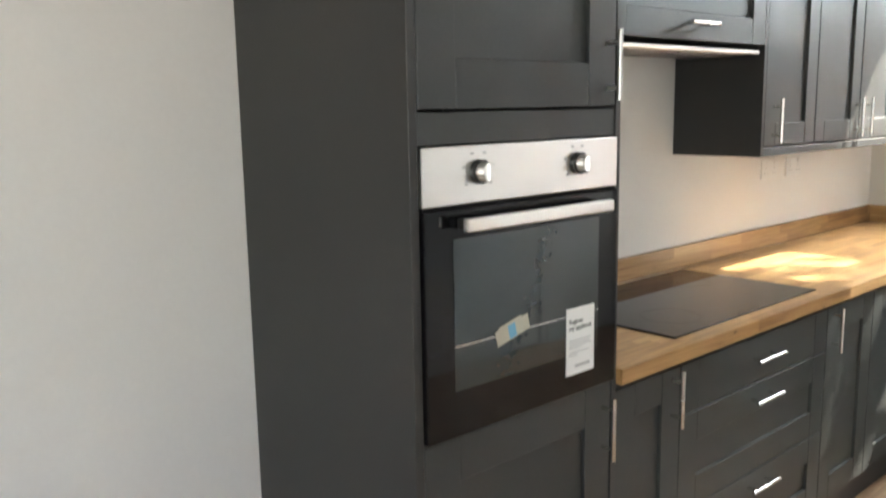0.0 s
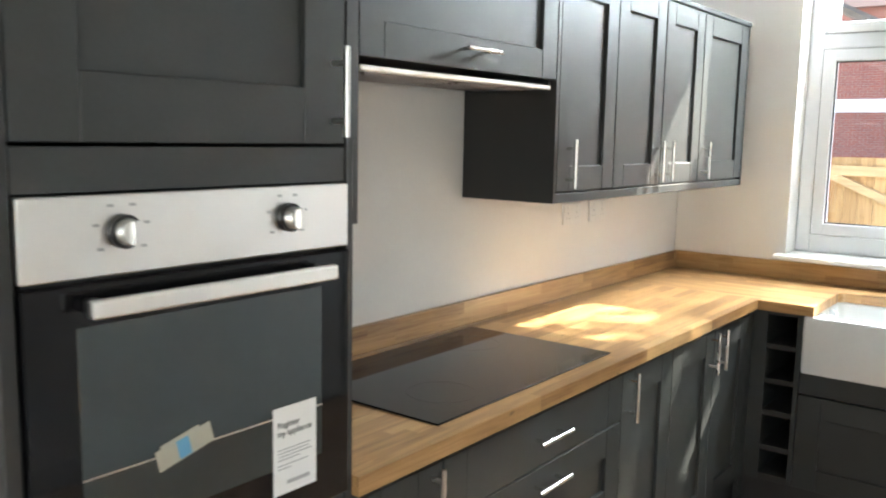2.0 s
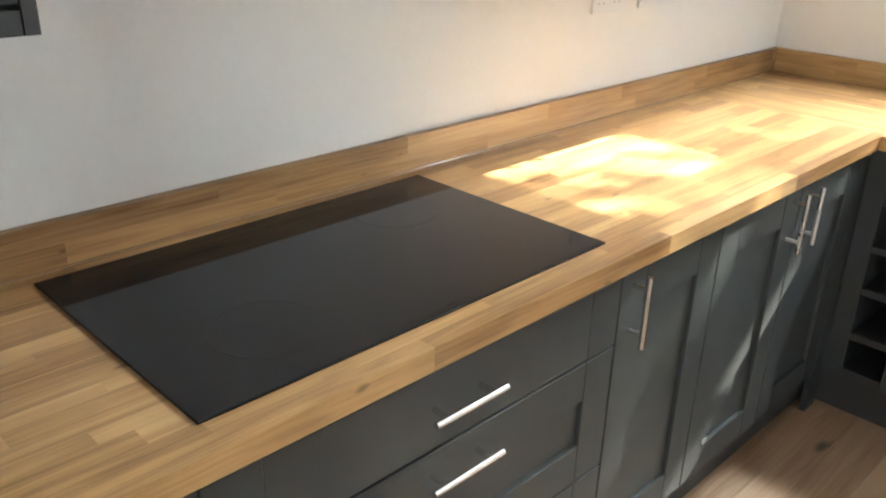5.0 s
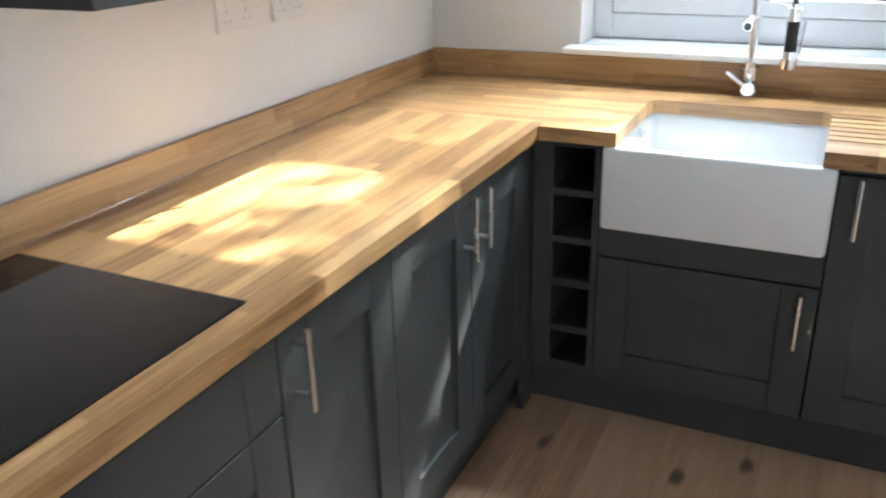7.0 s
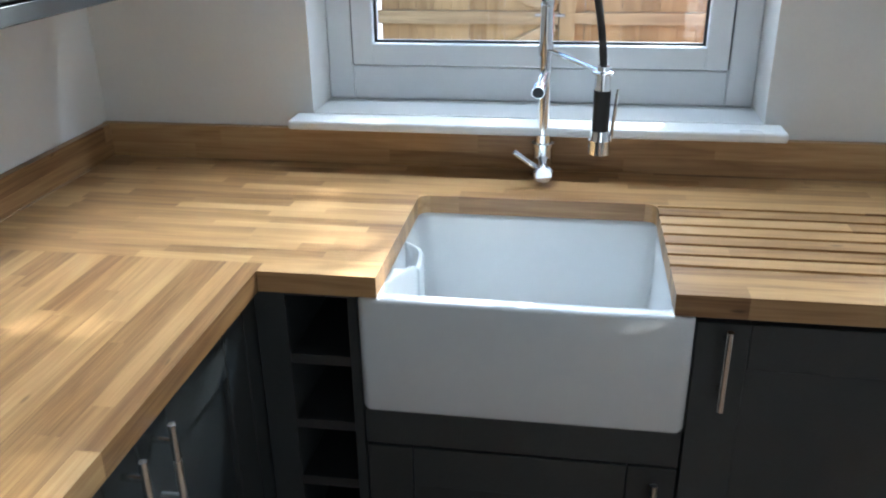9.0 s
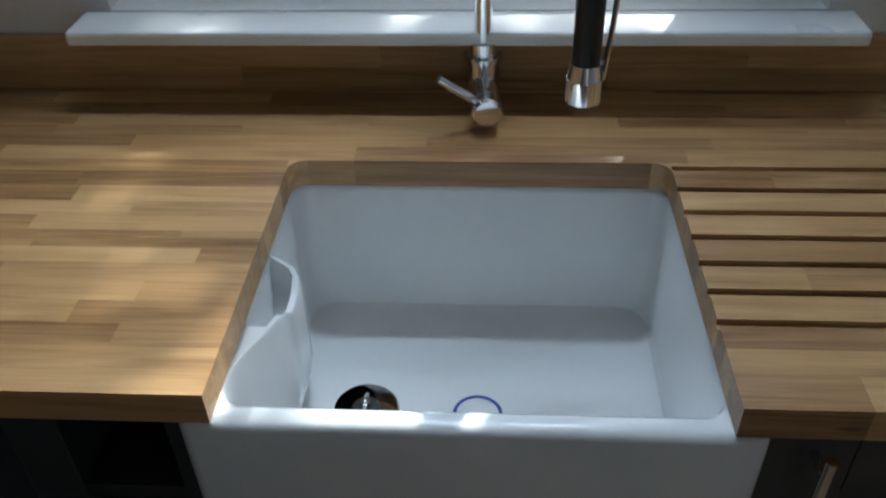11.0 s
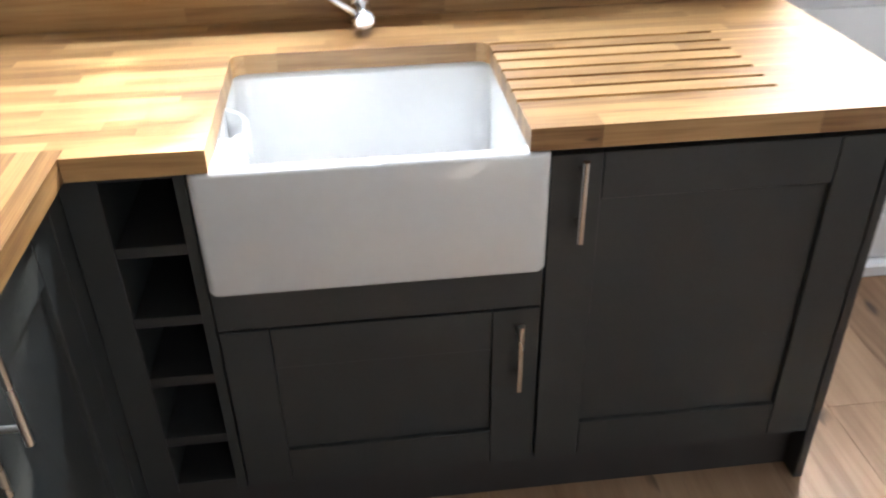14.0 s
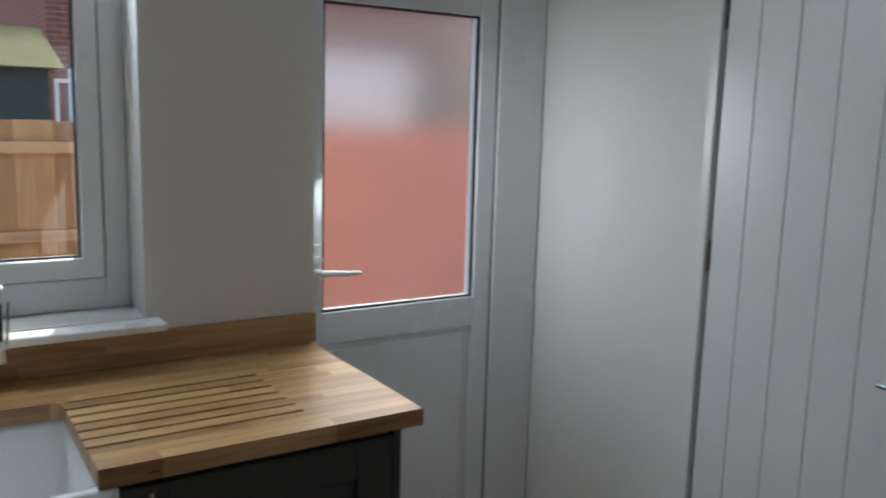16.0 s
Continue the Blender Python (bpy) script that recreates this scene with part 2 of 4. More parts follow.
# ---------------------------------------------------------------- building helpers
def box(bm, x0, x1, y0, y1, z0, z1, bev=0.0, seg=1):
    x0, x1, y0, y1, z0, z1 = min(x0, x1), max(x0, x1), min(y0, y1), max(y0, y1), min(z0, z1), max(z0, z1)
    m = Matrix.Translation(((x0 + x1) / 2, (y0 + y1) / 2, (z0 + z1) / 2)) @ Matrix.Diagonal((x1 - x0, y1 - y0, z1 - z0, 1))
    vs = bmesh.ops.create_cube(bm, size=1, matrix=m)["verts"]
    if bev:
        es = list({e for v in vs for e in v.link_edges})
        bmesh.ops.bevel(bm, geom=es, offset=bev, segments=seg, affect="EDGES", profile=0.5)
    return bm


def B(x0, x1, y0, y1, z0, z1, bev=0.0, seg=1):
    return box(bmesh.new(), x0, x1, y0, y1, z0, z1, bev, seg)


def rod(bm, a, b, r, r2=None, n=14, caps=True):
    a, b = Vector(a), Vector(b)
    m = Matrix.Translation((a + b) / 2) @ (b - a).to_track_quat("Z", "Y").to_matrix().to_4x4()
    bmesh.ops.create_cone(bm, cap_ends=caps, segments=n, radius1=r, radius2=r if r2 is None else r2, depth=(b - a).length, matrix=m)
    return bm


def tube(bm, pts, r, n=8):
    """A round tube along a line of points."""
    pts = [Vector(p) for p in pts]
    rings, up = [], Vector((1, 0.13, 0.07)).normalized()
    for i, p in enumerate(pts):
        d = (pts[min(i + 1, len(pts) - 1)] - pts[max(i - 1, 0)]).normalized()
        s = d.cross(up).normalized()
        up = s.cross(d).normalized()
        rr = r[i] if isinstance(r, (list, tuple)) else r
        rings.append([bm.verts.new(p + rr * (math.cos(k * math.tau / n) * s + math.sin(k * math.tau / n) * up)) for k in range(n)])
    for q, w in zip(rings, rings[1:]):
        for k in range(n):
            bm.faces.new((q[k], q[(k + 1) % n], w[(k + 1) % n], w[k]))
    bm.faces.new(rings[0][::-1])
    bm.faces.new(rings[-1])
    return bm


def mesh_of(bm, name, material, smooth=False):
    bmesh.ops.recalc_face_normals(bm, faces=bm.faces)
    me = bpy.data.meshes.new(name)
    bm.to_mesh(me)
    bm.free()
    me.materials.append(material)
    if smooth:
        for p in me.polygons:
            p.use_smooth = True
        me.set_sharp_from_angle(angle=radians(38))
    return me


def thing(name, at, label, category, group="", kind=""):
    ob = new(name)
    ob.location = at
    ob.empty_display_size = 0.1
    return tagged(ob, label, category, group, kind)


def origin(ob):
    v = Vector(ob.location)
    return v + origin(ob.parent) if ob.parent else v


def part(name, bm, material, parent, label="", smooth=False):
    """One mesh under a thing or a part; bm is in world metres."""
    bmesh.ops.translate(bm, verts=bm.verts, vec=-origin(parent))
    ob = new(name, mesh_of(bm, name, material, smooth))
    ob.parent = parent
    return tagged(ob, label)


def solid(name, bm, material, label, category, kind="", group="", smooth=False):
    return tagged(new(name, mesh_of(bm, name, material, smooth)), label, category, group, kind)


UNIT = mesh_of(B(-0.5, 0.5, -0.5, 0.5, -0.5, 0.5), "piece", OAKX)
unit_of = {}


def piece(name, parent, material, x0, x1, y0, y1, z0, z1):
    """A board, stave or plank: its own object on one shared block."""
    key = material.name
    if key not in unit_of:
        unit_of[key] = UNIT.copy()
        unit_of[key].materials.clear()
        unit_of[key].materials.append(material)
    ob = new(name, unit_of[key])
    ob.parent = parent
    ob.location = Vector(((x0 + x1) / 2, (y0 + y1) / 2, (z0 + z1) / 2)) - origin(parent)
    ob.scale = (x1 - x0, y1 - y0, z1 - z0)
    return ob


# fronts: "N" faces -y (u is x), "E" faces -x (u is y); d is the depth behind the face
YF, YW, XF = 1.535, 1.797, 4.325


def fbox(bm, side, face, u0, u1, v0, v1, d0, d1, bev=0.0):
    if side == "N":
        return box(bm, u0, u1, face + d0, face + d1, v0, v1, bev)
    return box(bm, face + d0, face + d1, u0, u1, v0, v1, bev)


def fpoint(side, face, u, v, d):
    return (u, face + d, v) if side == "N" else (face + d, u, v)


def shaker(parent, side, face, u0, u1, v0, v1, rail=0.085, name="door", slab=False):
    """A framed door or drawer front: a sunk panel that carries its stiles and rails."""
    g, m = 0.0015, 0.0003
    u0, u1, v0, v1 = u0 + g, u1 - g, v0 + g, v1 - g

    def strip(a, b, c, e, d0, d1, bev):
        return fbox(bmesh.new(), side, face, a, b, c, e, d0, d1, bev)
    if slab:
        d = part(name, strip(u0 + rail, u1 - rail, v0, v1, 0.0004, 0.0195, 0.0012), GREY, parent)
    else:
        d = part(name, strip(u0 + rail - 0.005, u1 - rail + 0.005, v0 + rail - 0.005, v1 - rail + 0.005, 0.011, 0.018, 0), GREY, parent)
        part("rail", strip(u0 + rail + m, u1 - rail - m, v0, v0 + rail, m, 0.0197, 0.0015), GREY, d)
        part("rail", strip(u0 + rail + m, u1 - rail - m, v1 - rail, v1, m, 0.0197, 0.0015), GREY, d)
    part("stile", strip(u0, u0 + rail - m, v0, v1, 0, 0.02, 0.0015), GREY, d)
    part("stile", strip(u1 - rail + m, u1, v0, v1, 0, 0.02, 0.0015), GREY, d)
    return d


def handle(parent, side, face, u, v, upright=True, length=0.155):
    bm, h = bmesh.new(), length / 2
    a = fpoint(side, face, u, v - h, -0.034) if upright else fpoint(side, face, u - h, v, -0.034)
    b = fpoint(side, face, u, v + h, -0.034) if upright else fpoint(side, face, u + h, v, -0.034)
    rod(bm, a, b, 0.006, n=16)
    for s in (-1, 1):
        k = s * (h - 0.028)
        uu, vv = (u, v + k) if upright else (u + k, v)
        rod(bm, fpoint(side, face, uu, vv, 0.0005), fpoint(side, face, uu, vv, -0.032), 0.005, n=10)
    part("handle", bm, SATIN, parent, "brushed nickel bar handle", True)


# ---------------------------------------------------------------- the room's shell
XW, YS, YN, XE, H = -2.2, -0.87, 2.15, 4.955, 2.95
solid("wall_north", B(XW, XE, YN, YN + 0.12, 0, H), PLASTER, "smooth white painted plaster wall behind the hob", "wall", "structure")
solid("wall_west", B(XW - 0.12, XW, YS - 0.12, YN + 0.12, 0, H), PLASTER, "plain white painted wall closing the room", "wall", "structure")
WY0, WY1, WZ0, WZ1 = 0.543, 1.597, 1.006, 2.80       # window opening
DY0, DY1, DZ1 = -0.868, 0.062, 2.12                   # back door opening
bm = bmesh.new()
XO = 5.235
box(bm, XE, XO, WY1, YN + 0.12, 0, H)
box(bm, XE, XO, WY0, WY1, 0, WZ0)
box(bm, XE, XO, WY0, WY1, WZ1, H)
box(bm, XE, XO, DY1, WY0, 0, H)
box(bm, XE, XO, YS, DY1, DZ1, H)
solid("wall_east", bm, PLASTER, "white painted outer wall with window and back door", "wall", "structure")
TX0, TX1, TZ = 3.555, 4.345, 2.03                     # boarded door's opening
bm = bmesh.new()
box(bm, TX1, XO, YS - 0.12, YS, 0, H)
# south wall is left open here for the added fill window
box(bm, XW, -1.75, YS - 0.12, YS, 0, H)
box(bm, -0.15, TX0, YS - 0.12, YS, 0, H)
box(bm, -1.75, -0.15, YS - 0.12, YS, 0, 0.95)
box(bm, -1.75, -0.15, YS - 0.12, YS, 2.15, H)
box(bm, TX0, TX1, YS - 0.12, YS, TZ, H)
solid("wall_south", bm, PLASTER, "smooth white painted wall beside the back door", "wall", "structure")
solid("ceiling", B(XW - 0.12, XO, YS - 0.12, YN + 0.12, H, H + 0.15), CEIL, "flat white painted ceiling", "ceiling", "structure")
floor = solid("floor", B(XW - 0.12, XO, YS - 0.12, YN + 0.12, -0.31, -0.018), DARKIN, "knotty oak plank floor", "floor", "structure")
bm = bmesh.new()
box(bm, TX1 + 0.03, XE + 0.115, YS, YS + 0.018, 0, 0.125, 0.004)
solid("baseboard", bm, GLOSSW, "white painted skirting board", "skirting", "structure")
solid("baseboard_west", B(XW, TX0 - 0.05, YS, YS + 0.018, 0, 0.125, 0.004), GLOSSW, "white painted skirting board", "skirting", "structure")

# window
win = thing("window_1", (5.13, 1.07, 1.03), "white plastic casement window with an upper light", "window", kind="structure")
FX0, FX1 = 5.105, 5.175
bm = bmesh.new()
box(bm, FX0, FX1, WY0 + 0.001, WY0 + 0.067, 1.031, WZ1 - 0.001, 0.004)
box(bm, FX0, FX1, WY1 - 0.067, WY1 - 0.001, 1.031, WZ1 - 0.001, 0.004)
for z0, z1 in ((1.031, 1.118), (1.995, 2.065), (WZ1 - 0.067, WZ1 - 0.001)):
    box(bm, FX0 + 0.001, FX1 - 0.001, WY0 + 0.066, WY1 - 0.066, z0, z1, 0.004)
part("window_frame", bm, UPVC, win)
for nm, (y0, y1, z0, z1), wd in (("sash", (0.612, 1.528, 1.120, 1.993), 0.055), ("upper_sash", (0.612, 1.528, 2.067, 2.732), 0.05)):
    bm = bmesh.new()
    box(bm, FX0 - 0.014, FX1 - 0.012, y0, y0 + wd, z0, z1, 0.005, 2)
    box(bm, FX0 - 0.014, FX1 - 0.012, y1 - wd, y1, z0, z1, 0.005, 2)
    box(bm, FX0 - 0.0135, FX1 - 0.0125, y0 + wd - 0.004, y1 - wd + 0.004, z0, z0 + wd, 0.005, 2)
    box(bm, FX0 - 0.0135, FX1 - 0.0125, y0 + wd - 0.004, y1 - wd + 0.004, z1 - wd, z1, 0.005, 2)
    s = part("sash", bm, UPVC, win)
    # thin grey strips put the shadow line between sash and frame into colour
    bm = bmesh.new()
    for a0, a1, b0, b1 in ((y0 - 0.0035, y0 - 0.0003, z0, z1), (y1 + 0.0003, y1 + 0.0035, z0, z1), (y0, y1, z0 - 0.0018, z0 - 0.0002), (y0, y1, z1 + 0.0002, z1 + 0.0018)):
        box(bm, FX0 - 0.004, FX0 - 0.0003, a0, a1, b0, b1)
    part("dark_strip", bm, SHADELINE, s, "grey strip drawn as the shadow line round the sash")
    bm = bmesh.new()
    t = 0.006
    a0, a1, b0, b1 = y0 + wd, y1 - wd, z0 + wd, z1 - wd
    box(bm, FX0 + 0.004, FX0 + 0.012, a0, a0 + t, b0, b1)
    box(bm, FX0 + 0.004, FX0 + 0.012, a1 - t, a1, b0, b1)
    box(bm, FX0 + 0.004, FX0 + 0.012, a0 + t, a1 - t, b0, b0 + t)
    box(bm, FX0 + 0.004, FX0 + 0.012, a0 + t, a1 - t, b1 - t, b1)
    part("gasket", bm, BLACKP, s, "black rubber glazing seal")
    p = part("pane", B(FX0 + 0.014, FX0 + 0.020, a0 + 0.001, a1 - 0.001, b0 + 0.001, b1 - 0.001), PANE, s)
    p.visible_shadow = False
bm = bmesh.new()
box(bm, 4.872, XE - 0.0005, 0.505, 1.637, 1.008, 1.030, 0.006, 2)
box(bm, XE, FX0 + 0.06, WY0 + 0.0005, WY1 - 0.0005, 1.0075, 1.0302)
part("window_sill", bm, SILLM, win, "white window board")

# unseen window, added so that the fill lamp has an opening
fw = thing("fill_window", (-0.95, YS - 0.08, 0.95), "plain white window added out of view for fill light", "window", kind="structure")
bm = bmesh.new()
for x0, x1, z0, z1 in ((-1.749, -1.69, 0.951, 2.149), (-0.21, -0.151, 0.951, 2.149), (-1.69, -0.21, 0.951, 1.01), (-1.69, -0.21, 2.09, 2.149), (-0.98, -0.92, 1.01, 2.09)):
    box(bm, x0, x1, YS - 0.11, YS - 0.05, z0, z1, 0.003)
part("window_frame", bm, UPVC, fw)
# back door
bd = thing("door_1", (5.12, -0.30, 0), "white plastic half-glazed back door, shut", "door", kind="structure")
DX0, DX1 = 5.08, 5.14
bm = bmesh.new()
box(bm, DX0 - 0.005, DX1 + 0.02, DY0 + 0.001, -0.672, 0.0, DZ1 - 0.001, 0.004)
box(bm, DX0 - 0.005, DX1 + 0.02, 0.024, DY1 - 0.001, 0.0, DZ1 - 0.001, 0.004)
box(bm, DX0 - 0.004, DX1 + 0.019, -0.672, 0.026, 2.035, DZ1 - 0.001, 0.004)
box(bm, DX0 - 0.035, DX1 + 0.019, DY0 + 0.02, 0.03, 0.0, 0.045, 0.006)
part("door_frame", bm, UPVC, bd)
L0, L1 = -0.666, 0.020
leaf = bmesh.new()
box(leaf, DX0, DX1, L0, -0.594, 0.05, 2.03, 0.004)
box(leaf, DX0, DX1, -0.022, L1, 0.05, 2.03, 0.004)
box(leaf, DX0 + 0.0005, DX1, -0.594, -0.022, 0.05, 0.20, 0.003)
box(leaf, DX0 + 0.0005, DX1, -0.594, -0.022, 0.85, 0.955, 0.003)
box(leaf, DX0 + 0.0005, DX1, -0.594, -0.022, 1.905, 2.03, 0.003)
leafo = part("door_leaf", leaf, UPVC, bd)
# grey strips stand in for the shade in the gaps beside the leaf
bm = bmesh.new()
box(bm, DX0 + 0.001, DX0 + 0.03, L0 - 0.0052, L0 - 0.0008, 0.05, 2.03)
box(bm, DX0 + 0.001, DX0 + 0.03, L1 + 0.0008, L1 + 0.0038, 0.05, 2.03)
part("dark_strip", bm, SHADELINE, leafo, "grey strip drawn as the shadow line beside the door leaf")
bm = bmesh.new()
box(bm, DX0 + 0.012, DX1 - 0.01, -0.597, -0.019, 0.197, 0.853)
box(bm, DX0 + 0.005, DX0 + 0.013, -0.566, -0.046, 0.222, 0.828, 0.004)
part("panel", bm, UPVC, leafo, "white lower door panel")
bm = bmesh.new()
for y0, y1, z0, z1 in ((-0.594, -0.586, 0.955, 1.905), (-0.030, -0.022, 0.955, 1.905), (-0.586, -0.030, 0.955, 0.962), (-0.586, -0.030, 1.897, 1.905)):
    box(bm, DX0 + 0.008, DX0 + 0.018, y0, y1, z0, z1)
part("gasket", bm, BLACKP, leafo, "black rubber glazing seal")
part("pane", B(DX0 + 0.022, DX0 + 0.028, -0.593, -0.023, 0.956, 1.904), FROST, leafo, "obscure textured glass pane")
bm = bmesh.new()
rod(bm, (DX0 - 0.001, 0.0, 1.090), (DX0 - 0.05, 0.0, 1.090), 0.010)
tube(bm, [(DX0 - 0.048, 0.005, 1.090), (DX0 - 0.052, -0.03, 1.089), (DX0 - 0.050, -0.08, 1.085), (DX0 - 0.046, -0.132, 1.083)], [0.011, 0.011, 0.009, 0.007], 10)
box(bm, DX0 - 0.009, DX0 - 0.0005, -0.016, 0.016, 0.985, 1.175, 0.004)
part("door_handle", bm, PLAST, leafo, "white lever handle on a backplate", True)
bm = bmesh.new()
rod(bm, (DX0 - 0.010, 0.0, 1.130), (DX0 - 0.028, 0.0, 1.130), 0.011)
part("thumb_turn", bm, PLAST, leafo, "white thumb turn", True)

# boarded cupboard door in the south wall
td = thing("door_2", (3.95, YS, 0), "white painted tongue-and-groove boarded door, shut", "door", kind="structure")
bm = bmesh.new()
box(bm, TX1 - 0.028, TX1 + 0.002, YS - 0.10, YS + 0.006, 0, TZ, 0.002)
box(bm, TX0 - 0.002, TX0 + 0.028, YS - 0.10, YS + 0.006, 0, TZ, 0.002)
box(bm, TX0 + 0.028, TX1 - 0.028, YS - 0.10, YS + 0.006, TZ - 0.028, TZ, 0.002)
part("door_frame", bm, GLOSSW, td)
part("rebate", B(TX0 + 0.03, TX1 - 0.029, YS - 0.09, YS - 0.045, 0.01, TZ - 0.03), SHADOWGAP, td, "bare brown rebate seen in the gap")
bx = TX1 - 0.040
k = 0
while bx > TX0 + 0.05:
    x1 = max(bx - (0.108 if k == 0 else 0.119), TX0 + 0.034)
    bm = bmesh.new()
    box(bm, x1, bx, YS - 0.034, YS - 0.004, 0.012, TZ - 0.034, 0.0035)
    part("board", bm, GLOSSW, td)
    bx = x1 - 0.0005
    k += 1
for hz in (1.88, 1.20, 0.25):
    bm = bmesh.new()
    rod(bm, (TX1 - 0.034, YS + 0.002, hz - 0.045), (TX1 - 0.034, YS + 0.002, hz + 0.045), 0.0055, n=10)
    box(bm, TX1 - 0.033, TX1 - 0.028, YS - 0.03, YS + 0.004, hz - 0.045, hz + 0.045)
    part("hinge", bm, HINGE, td, "aged steel butt hinge", True)
bm = bmesh.new()
rod(bm, (3.64, YS - 0.004, 0.985), (3.64, YS + 0.045, 0.985), 0.009)
tube(bm, [(3.632, YS + 0.045, 0.985), (3.68, YS + 0.048, 0.985), (3.755, YS + 0.044, 0.985)], [0.009, 0.009, 0.007], 10)
rod(bm, (3.64, YS - 0.004, 0.985), (3.64, YS + 0.004, 0.985), 0.026, n=20)
part("door_handle", bm, CHROME, td, "chrome lever handle", True)

# ---------------------------------------------------------------- tall oven housing
tw = thing("oven_housing_cabinet", (1.6, 1.85, 0), "tall dark grey oven housing with shaker doors", "cabinet")
TF = 1.530
bm = bmesh.new()
box(bm, 1.276, 1.297, TF - 0.002, YN - 0.002, 0, 2.12, 0.001)
part("end_panel", bm, CARC, tw)
bm = bmesh.new()
box(bm, 1.896, 1.914, TF + 0.0, YN - 0.002, 0, 2.12, 0.001)
part("side_panel", bm, CARC, tw)
part("top_panel", B(1.297, 1.896, TF + 0.02, YN - 0.003, 2.10, 2.118), CARC, tw)
part("back_panel", B(1.298, 1.895, YN - 0.03, YN - 0.012, 0.12, 2.10), DARKIN, tw)
part("shelf", B(1.298, 1.895, TF + 0.03, YN - 0.03, 1.475, 1.493), CARC, tw)
part("oven_shelf", B(1.298, 1.895, TF + 0.03, YN - 0.03, 0.868, 0.886), CARC, tw)
d = shaker(tw, "N", TF, 1.300, 1.893, 1.537, 2.105, 0.095)
handle(d, "N", TF, 1.862, 1.628)
part("fascia", B(1.300, 1.893, TF + 0.002, TF + 0.02, 1.472, 1.533, 0.001), GREY, tw)
d = shaker(tw, "N", TF, 1.300, 1.893, 0.145, 0.884, 0.095)
handle(d, "N", TF, 1.862, 0.775)
part("plinth", B(1.297, 1.896, TF + 0.05, TF + 0.068, 0, 0.14), PLINTH, tw)

ov = thing("oven", (1.597, 1.8, 0.888), "built-in stainless and black glass single oven", "oven")
part("casing", B(1.315, 1.880, TF + 0.012, 2.06, 0.8885, 1.466), DARKIN, ov)
cp = part("control_panel", B(1.301, 1.8925, TF - 0.008, TF + 0.010, 1.356, 1.4685, 0.003, 2), STEEL, ov, "brushed steel control panel")
for kx in (1.446, 1.748):
    bm = bmesh.new()
    rod(bm, (kx, TF - 0.007, 1.417), (kx, TF - 0.020, 1.417), 0.024, n=28)
    k = part("knob", bm, BLACKP, ov, "black and steel rotary knob", True)
    bm = bmesh.new()
    rod(bm, (kx, TF - 0.019, 1.417), (kx, TF - 0.040, 1.417), 0.019, 0.017, n=28)
    box(bm, kx - 0.0035, kx + 0.0035, TF - 0.046, TF - 0.039, 1.400, 1.434, 0.001)
    part("knob_cap", bm, STEEL, k, "steel knob cap", True)
    bm = bmesh.new()
    for a in range(0, 300, 50):
        px, pz = kx + 0.040 * math.sin(radians(a - 125)), 1.417 + 0.040 * math.cos(radians(a - 125))
        box(bm, px - 0.0045, px + 0.0045, TF - 0.0088, TF - 0.0078, pz - 0.002, pz + 0.002)
    tagged(part("dial_marks", bm, PALEINK, cp), kind="stuff")
bm = bmesh.new()
box(bm, 1.301, 1.8925, TF - 0.012, TF + 0.009, 0.890, 1.350, 0.003, 2)
od = part("oven_door", bm, BLACKGL, ov, "black glass oven door")
part("glass", B(1.372, 1.822, TF - 0.0135, TF - 0.0115, 0.985, 1.292, 0.0008), OVGLASS, od, "grey see-through door glass")
bm = bmesh.new()
box(bm, 1.372, 1.822, TF - 0.0143, TF - 0.0136, 1.076, 1.079)
part("shelf_line", bm, SATIN, od, "bright edge of the wire shelf")
bm = bmesh.new()
box(bm, 1.372, 1.822, TF - 0.056, TF - 0.040, 1.308, 1.334, 0.004, 2)
oh = part("handle", bm, STEEL, od, "flat steel bar handle")
for kx in (1.382, 1.795):
    part("handle_bracket", B(kx, kx + 0.02, TF - 0.0405, TF - 0.0118, 1.311, 1.331, 0.003), BLACKP, oh)
bm = bmesh.new()
box(bm, 1.708, 1.806, TF - 0.0150, TF - 0.0138, 0.939, 1.094)
card = part("instruction_card", bm, PAPER, od, "white printed card taped to the door")


def lettering(body, size, m, material, parent):
    """Raised letters; m places their plane."""
    cu = bpy.data.curves.new("lettering", "FONT")
    cu.body, cu.size, cu.extrude, cu.offset = body, size, 0.0002, 0.0003
    tmp = new("lettering", cu)
    dg = bpy.context.evaluated_depsgraph_get()
    me = bpy.data.meshes.new_from_object(tmp.evaluated_get(dg))
    bpy.data.objects.remove(tmp)
    me.transform(Matrix.Translation(-origin(parent)) @ m)
    me.materials.clear()
    me.materials.append(material)
    ob = new("lettering", me)
    ob.parent = parent
    return ob


lettering("Register\nmy appliance", 0.0150, pose(1.717, TF - 0.0152, 1.058, 90, 0, 0), INK, card)
bm = bmesh.new()
for i, (w, z) in enumerate(((0.075, 1.018), (0.07, 1.012), (0.078, 1.006), (0.05, 1.000), (0.07, 0.990), (0.03, 0.984))):
    box(bm, 1.717, 1.717 + w, TF - 0.0155, TF - 0.0151, z, z + 0.002)
box(bm, 1.738, 1.790, TF - 0.0155, TF - 0.0151, 0.955, 0.962)
part("small_print", bm, PALEINK, card, "lines of small grey print")
bm = bmesh.new()
box(bm, -0.05, 0.05, -0.0006, 0.0006, -0.017, 0.017, 0.0004)
box(bm, -0.04, 0.03, -0.0010, -0.0007, 0.010, 0.022)
bmesh.ops.transform(bm, matrix=pose(1.535, TF - 0.0152, 1.082, 0, -14, 0), verts=bm.verts)
tp = part("tape", bm, TAPE, od, "crumpled cream packing tape")
